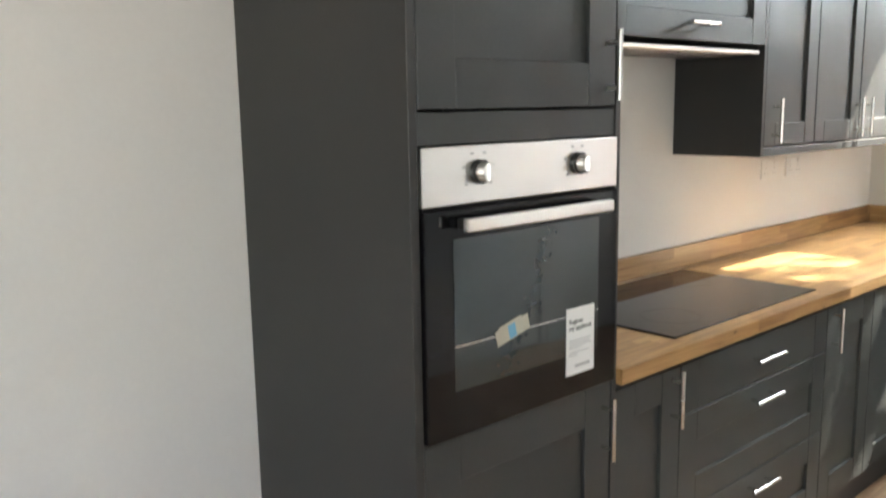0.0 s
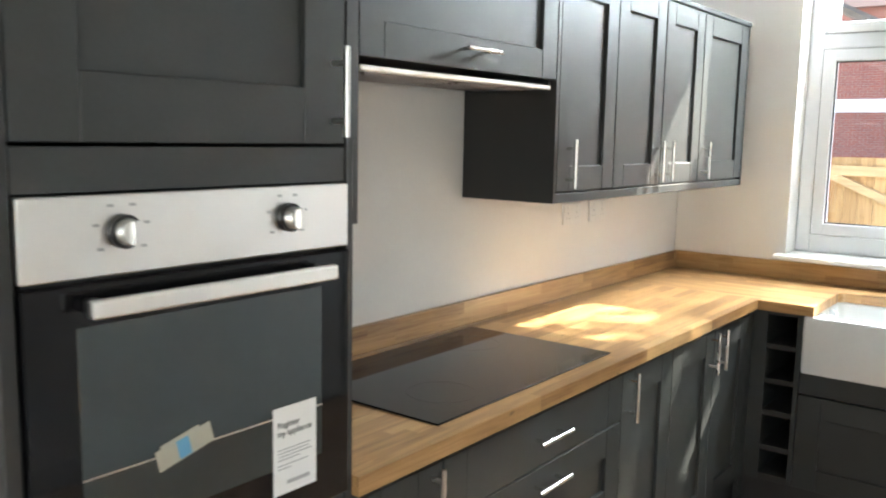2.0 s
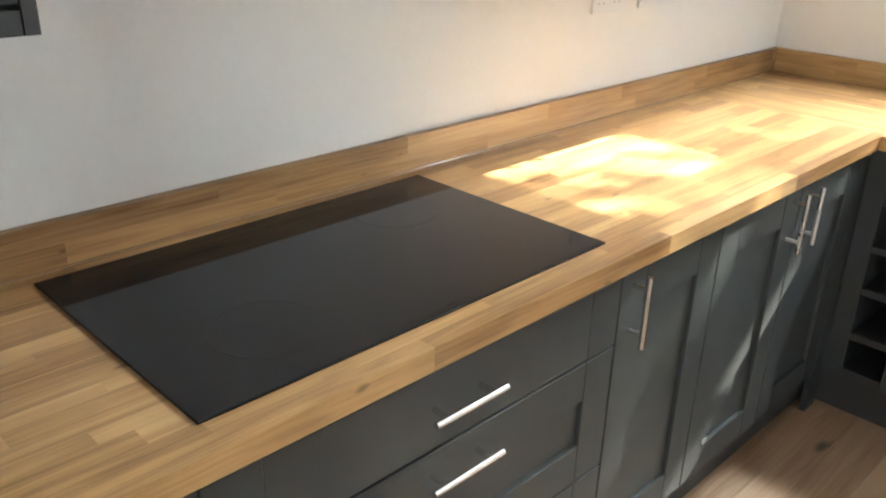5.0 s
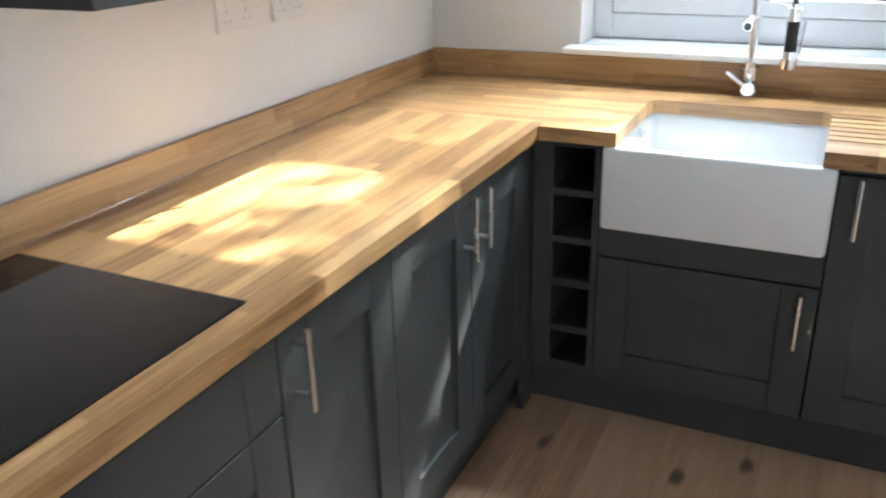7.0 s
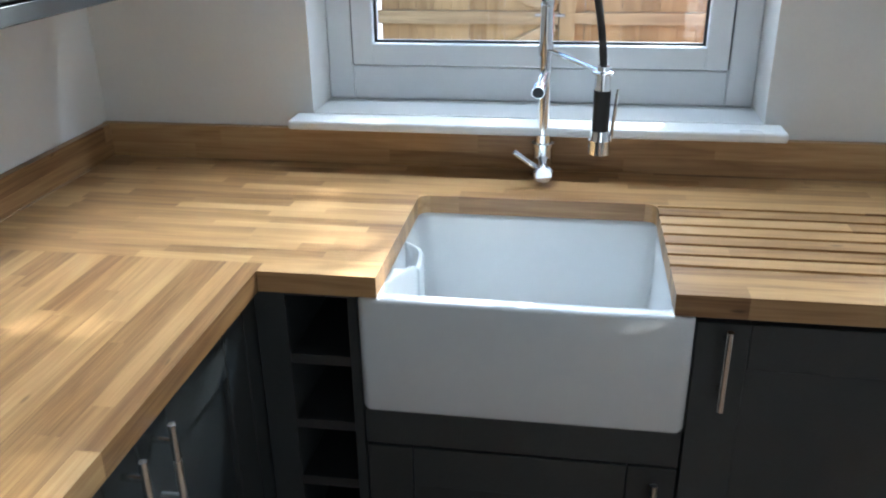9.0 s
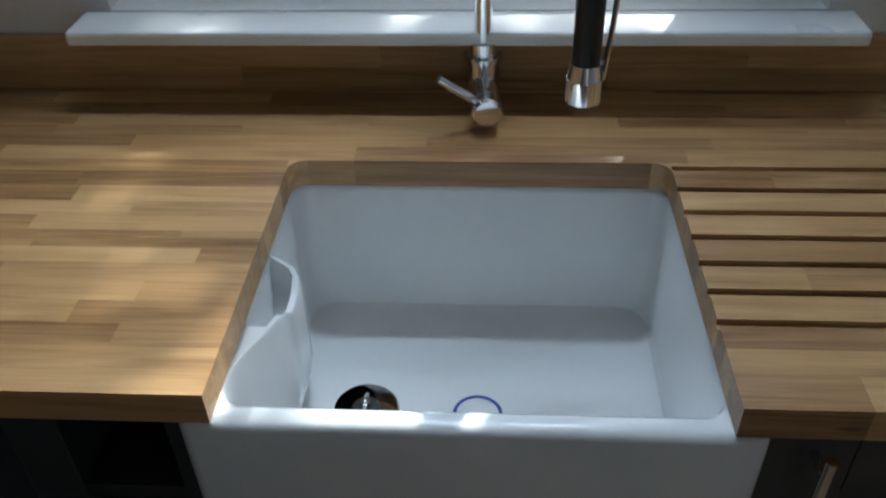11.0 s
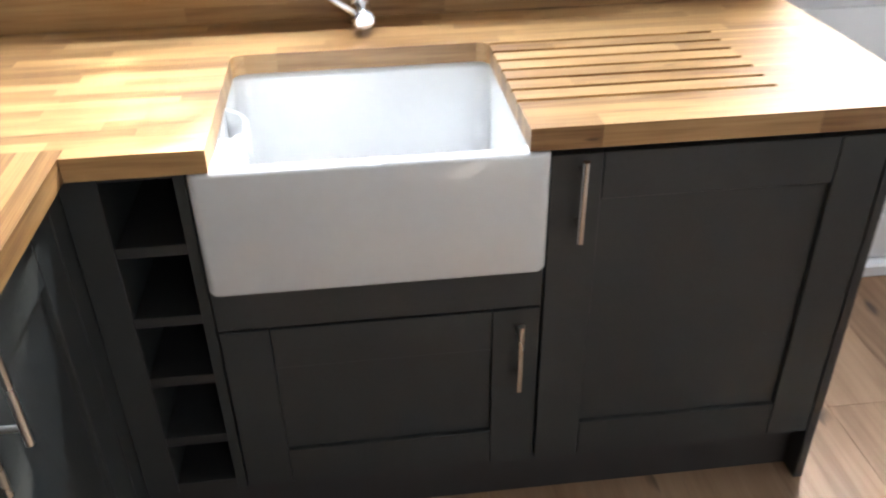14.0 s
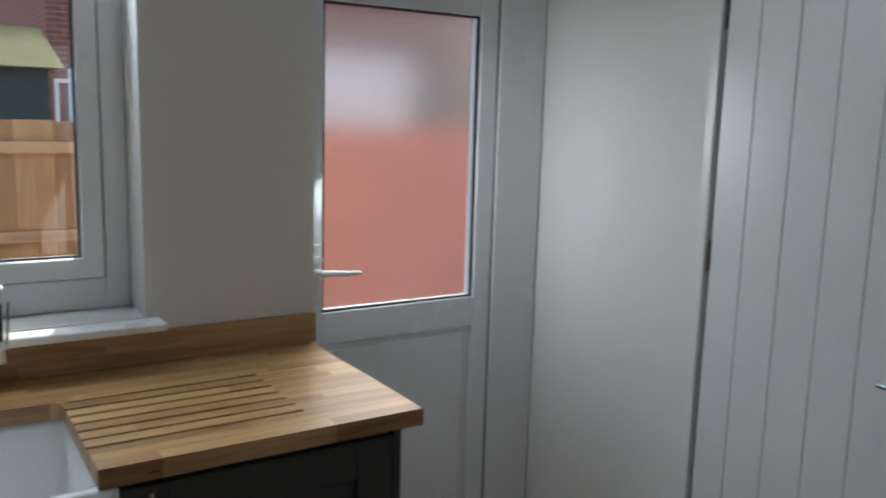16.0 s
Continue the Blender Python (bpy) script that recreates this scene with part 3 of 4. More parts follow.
bm = B(-0.012, 0.010, -0.0012, -0.0008, -0.015, 0.015)
bmesh.ops.transform(bm, matrix=pose(1.533, TF - 0.0155, 1.082, 0, -14, 0), verts=bm.verts)
part("tape_stripe", bm, TAPEBLUE, tp, "pale blue strip")


# ---------------------------------------------------------------- base cabinets under the hob run
def base_unit(name, u0, u1, label, side="N", face=YF, back=None):
    at = fpoint(side, face, (u0 + u1) / 2, 0, 0.3)
    c = thing(name, at, label, "cabinet", "base cabinets under the worktop")
    dp = (YN - YF - 0.01) if side == "N" else (XE - XF - 0.01)
    for nm, a, b, v0, v1, d0, d1 in (("side_panel", u0 + 0.0005, u0 + 0.018, 0.14, 0.868, 0.021, dp), ("side_panel", u1 - 0.018, u1 - 0.0005, 0.14, 0.868, 0.021, dp), ("base_panel", u0 + 0.0185, u1 - 0.0185, 0.141, 0.158, 0.022, dp),
                                     ("top_rail", u0 + 0.0185, u1 - 0.0185, 0.84, 0.867, 0.022, 0.12), ("back_panel", u0 + 0.0185, u1 - 0.0185, 0.16, 0.866, dp - 0.012, dp - 0.001)):
        part(nm, fbox(bmesh.new(), side, face, a, b, v0, v1, d0, d1), CARC, c)
    return c


c = base_unit("base_cabinet", 1.9155, 2.208, "narrow dark grey shaker base cabinet beside the oven")
d = shaker(c, "N", YF, 1.9155, 2.208, 0.142, 0.850)
handle(d, "N", YF, 2.166, 0.772)
c = base_unit("drawer_cabinet", 2.209, 3.096, "wide dark grey three-drawer cabinet under the hob")
for v0, v1, hz, sl in ((0.705, 0.850, 0.783, True), (0.419, 0.703, 0.655, False), (0.142, 0.417, 0.372, False)):
    d = shaker(c, "N", YF, 2.209, 3.096, v0, v1, 0.088, "drawer_front", sl)
    handle(d, "N", YF, 2.655, hz, False, 0.16)
c = base_unit("base_cabinet", 3.097, 3.480, "dark grey shaker base cabinet beside the drawers")
d = shaker(c, "N", YF, 3.097, 3.480, 0.142, 0.850)
handle(d, "N", YF, 3.138, 0.772)
c = base_unit("corner_cabinet", 3.481, 4.27, "dark grey shaker corner cabinet with two doors")
d = shaker(c, "N", YF, 3.481, 3.879, 0.142, 0.850)
handle(d, "N", YF, 3.838, 0.772)
d = shaker(c, "N", YF, 3.880, 4.268, 0.142, 0.850)
handle(d, "N", YF, 3.922, 0.772)
solid("corner_post", B(4.271, 4.344, YF + 0.001, YF + 0.02, 0.0, 0.868, 0.001), GREY, "dark grey corner post between the cabinet runs", "panel", "structure")
solid("plinth_north", B(1.9155, 4.372, YF + 0.05, YF + 0.066, 0, 0.139), PLINTH, "charcoal plinth board under the cabinets", "plinth", "structure")
solid("plinth_east", B(XF + 0.048, XF + 0.064, 0.124, YF + 0.049, 0, 0.139), PLINTH, "charcoal plinth board under the sink run", "plinth", "structure")

# sink run: wine rack, sink unit, end unit
wr = thing("wine_rack", (4.6, 1.415, 0.14), "narrow dark grey open wine rack", "wine rack")
bm = bmesh.new()
fbox(bm, "E", XF, 1.338, 1.357, 0.142, 0.868, 0, 0.55, 0.001)
fbox(bm, "E", XF, 1.474, 1.534, 0.142, 0.868, 0, 0.55, 0.001)
part("side_panel", bm, GREY, wr)
for z0, z1 in ((0.142, 0.168), (0.272, 0.294), (0.424, 0.446), (0.562, 0.582), (0.708, 0.729), (0.852, 0.868)):
    part("shelf", B(XF + 0.002, XF + 0.55, 1.3575, 1.4735, z0, z1, 0.001), CARC, wr)
part("back_panel", B(XF + 0.55, XF + 0.56, 1.338, 1.534, 0.142, 0.868), DARKIN, wr)

c = thing("sink_cabinet", (4.6, 1.04, 0), "dark grey shaker cabinet below the sink", "cabinet")
bm = bmesh.new()
fbox(bm, "E", XF, 0.7455, 0.762, 0.14, 0.6305, 0.021, 0.6)
fbox(bm, "E", XF, 1.318, 1.3365, 0.14, 0.6305, 0.021, 0.6)
fbox(bm, "E", XF, 0.762, 1.318, 0.14, 0.158, 0.022, 0.6)
fbox(bm, "E", XF, 0.762, 1.318, 0.612, 0.630, 0.022, 0.6)
part("carcass", bm, CARC, c)
bm = bmesh.new()
fbox(bm, "E", XF, 0.747, 1.335, 0.542, 0.629, 0, 0.02, 0.0015)
part("rail", bm, GREY, c)
d = shaker(c, "E", XF, 0.746, 1.336, 0.142, 0.538, 0.09)
handle(d, "E", XF, 0.789, 0.446)

c = base_unit("end_cabinet", 0.143, 0.744, "dark grey shaker cabinet at the worktop's end", "E", XF)
d = shaker(c, "E", XF, 0.143, 0.744, 0.142, 0.850, 0.09)
handle(d, "E", XF, 0.693, 0.772)
bm = bmesh.new()
box(bm, XF - 0.001, XE - 0.002, 0.122, 0.142, 0.0, 0.868, 0.001)
part("end_panel", bm, CARC, c)

# ---------------------------------------------------------------- wall cabinets
def wall_unit(name, u0, u1, z0, z1, label, left=False, right=False):
    c = thing(name, ((u0 + u1) / 2, 2.0, z0), label, "wall cabinet", "wall cabinets above the worktop")
    part("side_panel", B(u0 + 0.0005, u0 + 0.018, YW + (0.0 if left else 0.021), YN - 0.002, z0, z1), CARC, c)
    part("side_panel", B(u1 - 0.018, u1 - 0.0005, YW + (0.0 if right else 0.021), YN - 0.002, z0, z1), CARC, c)
    part("base_panel", B(u0 + 0.0185, u1 - 0.0185, YW + 0.022, YN - 0.003, z0 + 0.028, z0 + 0.045), CARC, c)
    part("top_panel", B(u0 + 0.0185, u1 - 0.0185, YW + 0.022, YN - 0.003, z1 - 0.02, z1 - 0.001), CARC, c)
    part("back_panel", B(u0 + 0.0185, u1 - 0.0185, YN - 0.02, YN - 0.004, z0 + 0.045, z1 - 0.02), CARC, c)
    return c


WT, WB = 2.085, 1.352


def pelmet(c, u0, u1):
    part("pelmet", B(u0, u1, YW + 0.002, YW + 0.020, WB, 1.381, 0.001), GREY, c)


c = wall_unit("wall_cabinet", 1.9155, 2.207, WB, WT, "narrow dark grey shaker wall cabinet beside the oven housing", right=True)
d = shaker(c, "N", YW, 1.9155, 2.188, 1.386, WT - 0.002, 0.08)
handle(d, "N", YW, 2.147, 1.475)
pelmet(c, 1.9155, 2.188)
c = wall_unit("hood_cabinet", 2.208, 3.086, 1.716, WT, "dark grey shaker bridging cabinet over the hob")
d = shaker(c, "N", YW, 2.208, 3.086, 1.731, WT - 0.002, 0.085)
handle(d, "N", YW, 2.655, 1.783, False)
c = wall_unit("wall_cabinet", 3.087, 3.893, WB, WT, "dark grey shaker wall cabinet with two doors", left=True)
d = shaker(c, "N", YW, 3.106, 3.496, 1.386, WT - 0.002, 0.08)
handle(d, "N", YW, 3.165, 1.475)
d = shaker(c, "N", YW, 3.497, 3.892, 1.386, WT - 0.002, 0.08)
handle(d, "N", YW, 3.850, 1.475)
pelmet(c, 3.106, 3.892)
c = wall_unit("wall_cabinet", 3.894, 4.845, WB, WT, "dark grey shaker wall cabinet beside the window corner", right=True)
d = shaker(c, "N", YW, 3.896, 4.285, 1.386, WT - 0.002, 0.08)
handle(d, "N", YW, 3.940, 1.475)
d = shaker(c, "N", YW, 4.286, 4.826, 1.386, WT - 0.002, 0.085)
handle(d, "N", YW, 4.328, 1.475)
pelmet(c, 3.894, 4.826)
solid("trim", B(1.915, 4.852, YW - 0.006, YN - 0.001, WT + 0.0005, WT + 0.020, 0.002), GREY, "dark grey cornice along the wall cabinets", "trim", "structure")

hd = thing("cooker_hood", (2.65, 1.98, 1.69), "slim stainless built-in cooker hood", "cooker hood")
part("body", B(2.23, 3.065, YW + 0.03, YN - 0.03, 1.704, 1.7155, 0.002), STEEL, hd)
part("front_lip", B(2.225, 3.068, YW + 0.008, YW + 0.029, 1.702, 1.7155, 0.003), STEEL, hd, "polished steel front lip")
for fx in (2.29, 2.66):
    bm = bmesh.new()
    box(bm, fx, fx + 0.35, YW + 0.06, YN - 0.08, 1.700, 1.7038)
    for i in range(9):
        box(bm, fx + 0.01, fx + 0.34, YW + 0.07 + i * 0.021, YW + 0.076 + i * 0.021, 1.6975, 1.7002)
    tagged(part("grease_filter", bm, HINGE, hd, "ribbed metal grease filter"), kind="stuff")

# ---------------------------------------------------------------- oak worktops
Z0, Z1 = 0.870, 0.910
XJ, WF, EF, WE = 4.335, 1.513, 4.301, 0.078
SY0, SY1, SXB = 0.785, 1.295, 4.727
wn_ = thing("worktop", (3.1, 1.83, Z0), "oiled solid oak block worktop holding the hob", "worktop")
we_ = thing("worktop", (4.62, 1.1, Z0), "oiled solid oak worktop with drainer grooves round the sink", "worktop")
rng = random.Random(11)


def staves(parent, material, rows, along, z0, z1, gaps, lo=0.16, hi=0.52):
    """Lays staves along x (0) or y (1); rows are strips across; gaps(a, b) gives the free stretches."""
    for a, b in rows:
        for s, e in gaps(a, b):
            p = s
            first = True
            while p < e - 1e-4:
                q = p + rng.uniform(lo, hi) * (rng.uniform(0.3, 1) if first else 1)
                if e - q < 0.09:
                    q = e
                if along == 0:
                    piece("stave", parent, material, p, q, a, b, z0, z1)
                else:
                    piece("stave", parent, material, a, b, p, q, z0, z1)
                p, first = q, False


def strips(a, b, n):
    cut = [a + (b - a) * (i + (rng.uniform(-0.12, 0.12) if 0 < i < n else 0)) / n for i in range(n + 1)]
    return list(zip(cut, cut[1:]))


nrows = strips(WF, YN - 0.001, 19)
staves(wn_, OAKX, nrows[:1], 0, Z0, Z1, lambda a, b: [(1.9155, XJ)], 0.55, 1.1)
staves(wn_, OAKX, nrows[1:], 0, Z0, Z1, lambda a, b: [(1.9155, XJ)])

# drainer: the strips beside the sink are cut by grooves
GX = [4.418, 4.467, 4.516, 4.565, 4.615, 4.665, 4.715]
edges = [EF, 4.345, 4.380]
for g in GX:
    edges += [g - 0.0055, g + 0.0055]
edges += [SXB]
edges = sorted(set(edges))
erows = list(zip(edges, edges[1:]))
groove_rows = {round(g - 0.0055, 4) for g in GX}
plain = [r for r in erows if round(r[0], 4) not in groove_rows]
grv = [r for r in erows if round(r[0], 4) in groove_rows]


staves(we_, OAKY, plain, 1, Z0, Z1, lambda a, b: [(WE, SY0)])
for a, b in grv:
    piece("groove_bottom", we_, OAKY, a, b, 0.325, SY0, Z0, Z1 - 0.007)
    piece("stave", we_, OAKY, a, b, WE, 0.325, Z0, Z1)
lrows = [(EF, XJ)] + strips(XJ, SXB, 12)
staves(we_, OAKY, [lrows[0]], 1, Z0, Z1, lambda a, b: [(SY1, WF - 0.0005)])
staves(we_, OAKY, lrows[1:], 1, Z0, Z1, lambda a, b: [(SY1, YN - 0.001)])
staves(we_, OAKY, strips(SXB, XE - 0.001, 7), 1, Z0, Z1, lambda a, b: [(WE, YN - 0.001)])

# rounded inner corners of the sink cut-out
RC = 0.024
for cyc, sgn in ((SY0, 1), (SY1, -1)):
    bm = bmesh.new()
    arc = [(SXB - RC + RC * math.cos(math.pi / 2 * i / 8), cyc + sgn * (RC - RC * math.sin(math.pi / 2 * i / 8))) for i in range(9)]
    ring_pts = [(SXB, cyc)] + arc
    lo_ = [bm.verts.new((x, y, Z0)) for x, y in ring_pts]
    hi_ = [bm.verts.new((x, y, Z1)) for x, y in ring_pts]
    bm.faces.new(lo_)
    bm.faces.new(hi_)
    for i in range(len(ring_pts)):
        j = (i + 1) % len(ring_pts)
        bm.faces.new((lo_[i], lo_[j], hi_[j], hi_[i]))
    part("corner_fillet", bm, OAKY, we_, "", True)
solid("sealant_bead", tube(bmesh.new(), [(1.92 + 0.1 * i, YN - 0.0215, Z1 + 0.0012) for i in range(30)], 0.0022, 8), CLEARSEAL, "clear silicone bead along the oak upstand", "sealant", "structure", smooth=True)

upn = thing("upstand_north", (3.4, 2.14, Z1), "oak upstand along the hob wall", "upstand", kind="structure")
for a, b in strips(Z1 + 0.0008, 0.993, 2):
    p = 1.9155
    while p < XE - 0.03:
        q = min(p + rng.uniform(0.25, 0.7), XE - 0.0215)
        piece("stave", upn, OAKX, p, q, YN - 0.0205, YN - 0.0008, a, b)
        p = q
upe = thing("upstand_east", (4.945, 1.1, Z1), "oak upstand below the window", "upstand", kind="structure")
for a, b in strips(Z1 + 0.0008, 0.995, 2):
    p = DY1 + 0.002
    while p < YN - 0.03:
        q = min(p + rng.uniform(0.3, 0.8), YN - 0.001)
        piece("stave", upe, OAKY, XE - 0.0205, XE - 0.0008, p, q, a, b)
        p = q

# ---------------------------------------------------------------- hob
hb = thing("hob", (2.66, 1.83, Z1), "frameless black glass ceramic hob set on the oak worktop", "hob")
bm = B(2.234, 3.083, 1.572, 2.090, Z1 + 0.0004, Z1 + 0.0055, 0.002, 2)
part("glass", bm, BLACKGL, hb)


def ring(bm, cx, cy, z, r, w, n=64):
    a = [bm.verts.new((cx + (r - w / 2) * math.cos(i * math.tau / n), cy + (r - w / 2) * math.sin(i * math.tau / n), z)) for i in range(n)]
    b = [bm.verts.new((cx + (r + w / 2) * math.cos(i * math.tau / n), cy + (r + w / 2) * math.sin(i * math.tau / n), z)) for i in range(n)]
    for i in range(n):
        j = (i + 1) % n
        bm.faces.new((a[i], a[j], b[j], b[i]))
    return bm


for cx, cy, r in ((2.43, 1.715, 0.088), (2.89, 1.955, 0.088)):
    part("cooking_zone", ring(bmesh.new(), cx, cy, Z1 + 0.0058, r, 0.0016), RINGP, hb, "faint printed zone ring")
bm = bmesh.new()
for i in range(5):
    box(bm, 2.60 + i * 0.028, 2.612 + i * 0.028, 1.588, 1.592, Z1 + 0.0056, Z1 + 0.0059)
part("touch_marks", bm, RINGP, hb)

# ---------------------------------------------------------------- sink and tap
sk = thing("sink", (4.53, 1.04, 0.62), "white glazed fireclay Belfast sink", "sink")


def loop(bm, x0, x1, y0, y1, r, z, n=6):
    pts = []
    for cx, cy, a0 in ((x1 - r, y1 - r, 0), (x0 + r, y1 - r, 90), (x0 + r, y0 + r, 180), (x1 - r, y0 + r, 270)):
        for i in range(n + 1):
            a = radians(a0 + 90 * i / n)
            pts.append(bm.verts.new((cx + r * math.cos(a), cy + r * math.sin(a), z)))
    return pts


bm = bmesh.new()
SX0, SX1, Y0, Y1, ZB, ZT = 4.298, 4.768, 0.747, 1.333, 0.6315, 0.8685
L = [loop(bm, SX0 + 0.012, SX1 - 0.012, Y0 + 0.012, Y1 - 0.012, 0.012, ZB),
     loop(bm, SX0 + 0.0035, SX1 - 0.0035, Y0 + 0.0035, Y1 - 0.0035, 0.016, ZB + 0.0035),
     loop(bm, SX0, SX1, Y0, Y1, 0.018, ZB + 0.012),
     loop(bm, SX0, SX1, Y0, Y1, 0.018, ZT - 0.009),
     loop(bm, SX0 + 0.003, SX1 - 0.003, Y0 + 0.003, Y1 - 0.003, 0.016, ZT - 0.003),
     loop(bm, SX0 + 0.009, SX1 - 0.009, Y0 + 0.009, Y1 - 0.009, 0.014, ZT),
     loop(bm, SX0 + 0.024, SX1 - 0.024, Y0 + 0.024, Y1 - 0.024, 0.03, ZT),
     loop(bm, SX0 + 0.031, SX1 - 0.031, Y0 + 0.031, Y1 - 0.031, 0.032, ZT - 0.005),
     loop(bm, SX0 + 0.034, SX1 - 0.034, Y0 + 0.034, Y1 - 0.034, 0.034, ZT - 0.014),
     loop(bm, SX0 + 0.040, SX1 - 0.040, Y0 + 0.040, Y1 - 0.040, 0.036, 0.678),
     loop(bm, SX0 + 0.046, SX1 - 0.046, Y0 + 0.046, Y1 - 0.046, 0.038, 0.660),
     loop(bm, SX0 + 0.062, SX1 - 0.062, Y0 + 0.062, Y1 - 0.062, 0.04, 0.650),
     loop(bm, SX0 + 0.18, SX1 - 0.18, Y0 + 0.22, Y1 - 0.12, 0.03, 0.6465)]
for q, w in zip(L, L[1:]):
    for i in range(len(q)):
        j = (i + 1) % len(q)
        bm.faces.new((q[i], q[j], w[j], w[i]))
bm.faces.new(L[0][::-1])
bm.faces.new(L[-1])
part("basin", bm, CERAM, sk, "", True)
# weir overflow: a hollow swelling on the side wall with a slot on top
bm = bmesh.new()


def ease(a, b, t):
    t = min(1, max(0, (t - a) / (b - a)))
    return t * t * (3 - 2 * t)


N, front = 28, []
for i in range(N + 1):
    t = i / N
    x, yb = 4.365 + t * 0.225, 1.3005
    yf = yb - 0.002 - 0.042 * ease(0, 0.55, t) * (1 - ease(0.86, 1.0, t))
    top = 0.858 - 0.026 * ease(0.45, 0.66, t) * (1 - ease(0.74, 0.95, t))
    deep = 0.05 * ease(0.40, 0.52, t) * (1 - ease(0.88, 0.97, t))
    lip = min(yf + 0.010, yb - 0.0005)
    front.append([bm.verts.new(p) for p in ((x, yf + 0.012 * ease(0.2, 0.6, t), 0.656), (x, yf, 0.71), (x, yf, top - 0.006), (x, min(yf + 0.003, lip), top), (x, lip, top), (x, min(lip + 0.002, yb - 0.0003), top - deep), (x, yb, top - deep))])
for a, b in zip(front, front[1:]):
    for k in range(6):
        bm.faces.new((a[k], a[k + 1], b[k + 1], b[k]))
bm.faces.new(front[0])
bm.faces.new(front[-1][::-1])
part("overflow_weir", bm, CERAM, sk, "white glazed overflow weir", True)
bm = bmesh.new()
DXC, DYC = 4.52, 1.185
for r0, r1, z0, z1 in ((0.045, 0.043, 0.6468, 0.6495), (0.043, 0.034, 0.6495, 0.6485)):
    rod(bm, (DXC, DYC, z0), (DXC, DYC, z1), r0, r1, n=36)
dr = part("waste", bm, CHROME, sk, "chrome basket waste", True)
bm = bmesh.new()
rod(bm, (DXC, DYC, 0.6486), (DXC, DYC, 0.6500), 0.019, n=30)
part("waste_hole", bm, BLACKP, dr, "dark waste opening")
bm = bmesh.new()
tube(bm, [(DXC + 0.022 * math.cos(a), DYC, 0.650 + 0.012 * math.sin(a)) for a in [math.pi * i / 8 for i in range(9)]], 0.003, 8)
rod(bm, (DXC, DYC, 0.649), (DXC, DYC, 0.664), 0.007)
part("strainer_handle", bm, CHROME, dr, "chrome strainer handle", True)
bm = bmesh.new()
ring(bm, 4.515, 1.035, 0.6480, 0.031, 0.005, 40)
part("sticker", bm, BLUE, sk, "round blue printed sticker ring")

tp = thing("kitchen_tap", (4.885, 1.035, Z1), "chrome spring-neck mixer tap with pull-down spray", "tap")
TX, TY = 4.885, 1.035
bm = bmesh.new()
rod(bm, (TX, TY, Z1 + 0.0005), (TX, TY, Z1 + 0.006), 0.027, n=30)
rod(bm, (TX, TY, Z1 + 0.006), (TX, TY, 0.985), 0.0225, n=30)
rod(bm, (TX, TY, 0.985), (TX, TY, 0.992), 0.0255, n=30)
rod(bm, (TX, TY, 0.992), (TX, TY, 1.012), 0.019, n=30)
part("body", bm, CHROME, tp, "", True)
bm = bmesh.new()
rod(bm, (TX - 0.018, TY, 0.945), (TX - 0.080, TY - 0.006, 0.942), 0.0215, n=30)
rod(bm, (TX - 0.080, TY - 0.006, 0.942), (TX - 0.086, TY - 0.007, 0.942), 0.0215, 0.018, n=30)
vl = part("valve", bm, CHROME, tp, "chrome mixer valve", True)
bm = bmesh.new()
rod(bm, (TX - 0.062, TY + 0.012, 0.952), (TX - 0.075, TY + 0.060, 0.990), 0.0065, 0.006, n=14)
part("lever", bm, CHROME, vl, "short chrome lever", True)
bm = bmesh.new()
rod(bm, (TX, TY, 1.012), (TX, TY, 1.19), 0.0135, n=24)
rod(bm, (TX, TY, 1.19), (TX, TY, 1.215), 0.017, n=24)
rod(bm, (TX, TY, 1.215), (TX, TY, 1.335), 0.0145, n=24)
part("column", bm, CHROME, tp, "", True)
bm = bmesh.new()
tube(bm, [(TX - 0.008, TY, 1.150), (TX - 0.05, TY + 0.004, 1.148), (TX - 0.10, TY + 0.008, 1.138)], 0.0105, 12)
rod(bm, (TX - 0.098, TY + 0.008, 1.139), (TX - 0.118, TY + 0.009, 1.133), 0.0145, n=24)
sp = part("filler_outlet", bm, CHROME, tp, "short chrome filler outlet", True)
bm = bmesh.new()
rod(bm, (TX - 0.1175, TY + 0.009, 1.1332), (TX - 0.120, TY + 0.0091, 1.1325), 0.0115, n=24)
part("outlet_ring", bm, BLACKP, sp, "black outlet end", True)
# hose path: up, over and down to the spray, which hangs towards the room
HX, HY = 4.662, 0.915


def bez(p, n):
    out = []
    for i in range(1, n + 1):
        t = i / n
        w = ((1 - t) ** 3, 3 * t * (1 - t) ** 2, 3 * t * t * (1 - t), t ** 3)
        u, z = sum(a * q[0] for a, q in zip(w, p)), sum(a * q[1] for a, q in zip(w, p))
        out.append(Vector((TX + (HX - TX) * u, TY + (HY - TY) * u, z)))
    return out


path = [Vector((TX, TY, 1.29 + 0.08 * i / 8)) for i in range(9)] + bez(((0, 1.37), (0, 1.487), (0.52, 1.528), (0.80, 1.362)), 26)
spring_n = len(path)
path += bez(((0.80, 1.362), (0.88, 1.315), (0.97, 1.27), (1, 1.20)), 12)
part("hose", tube(bmesh.new(), path, 0.0075, 10), RUBBER, tp, "dark flexible hose", True)
coil = []
cp_ = path[:spring_n]
turns, per = 38, 9
up = Vector((1, 0, 0))
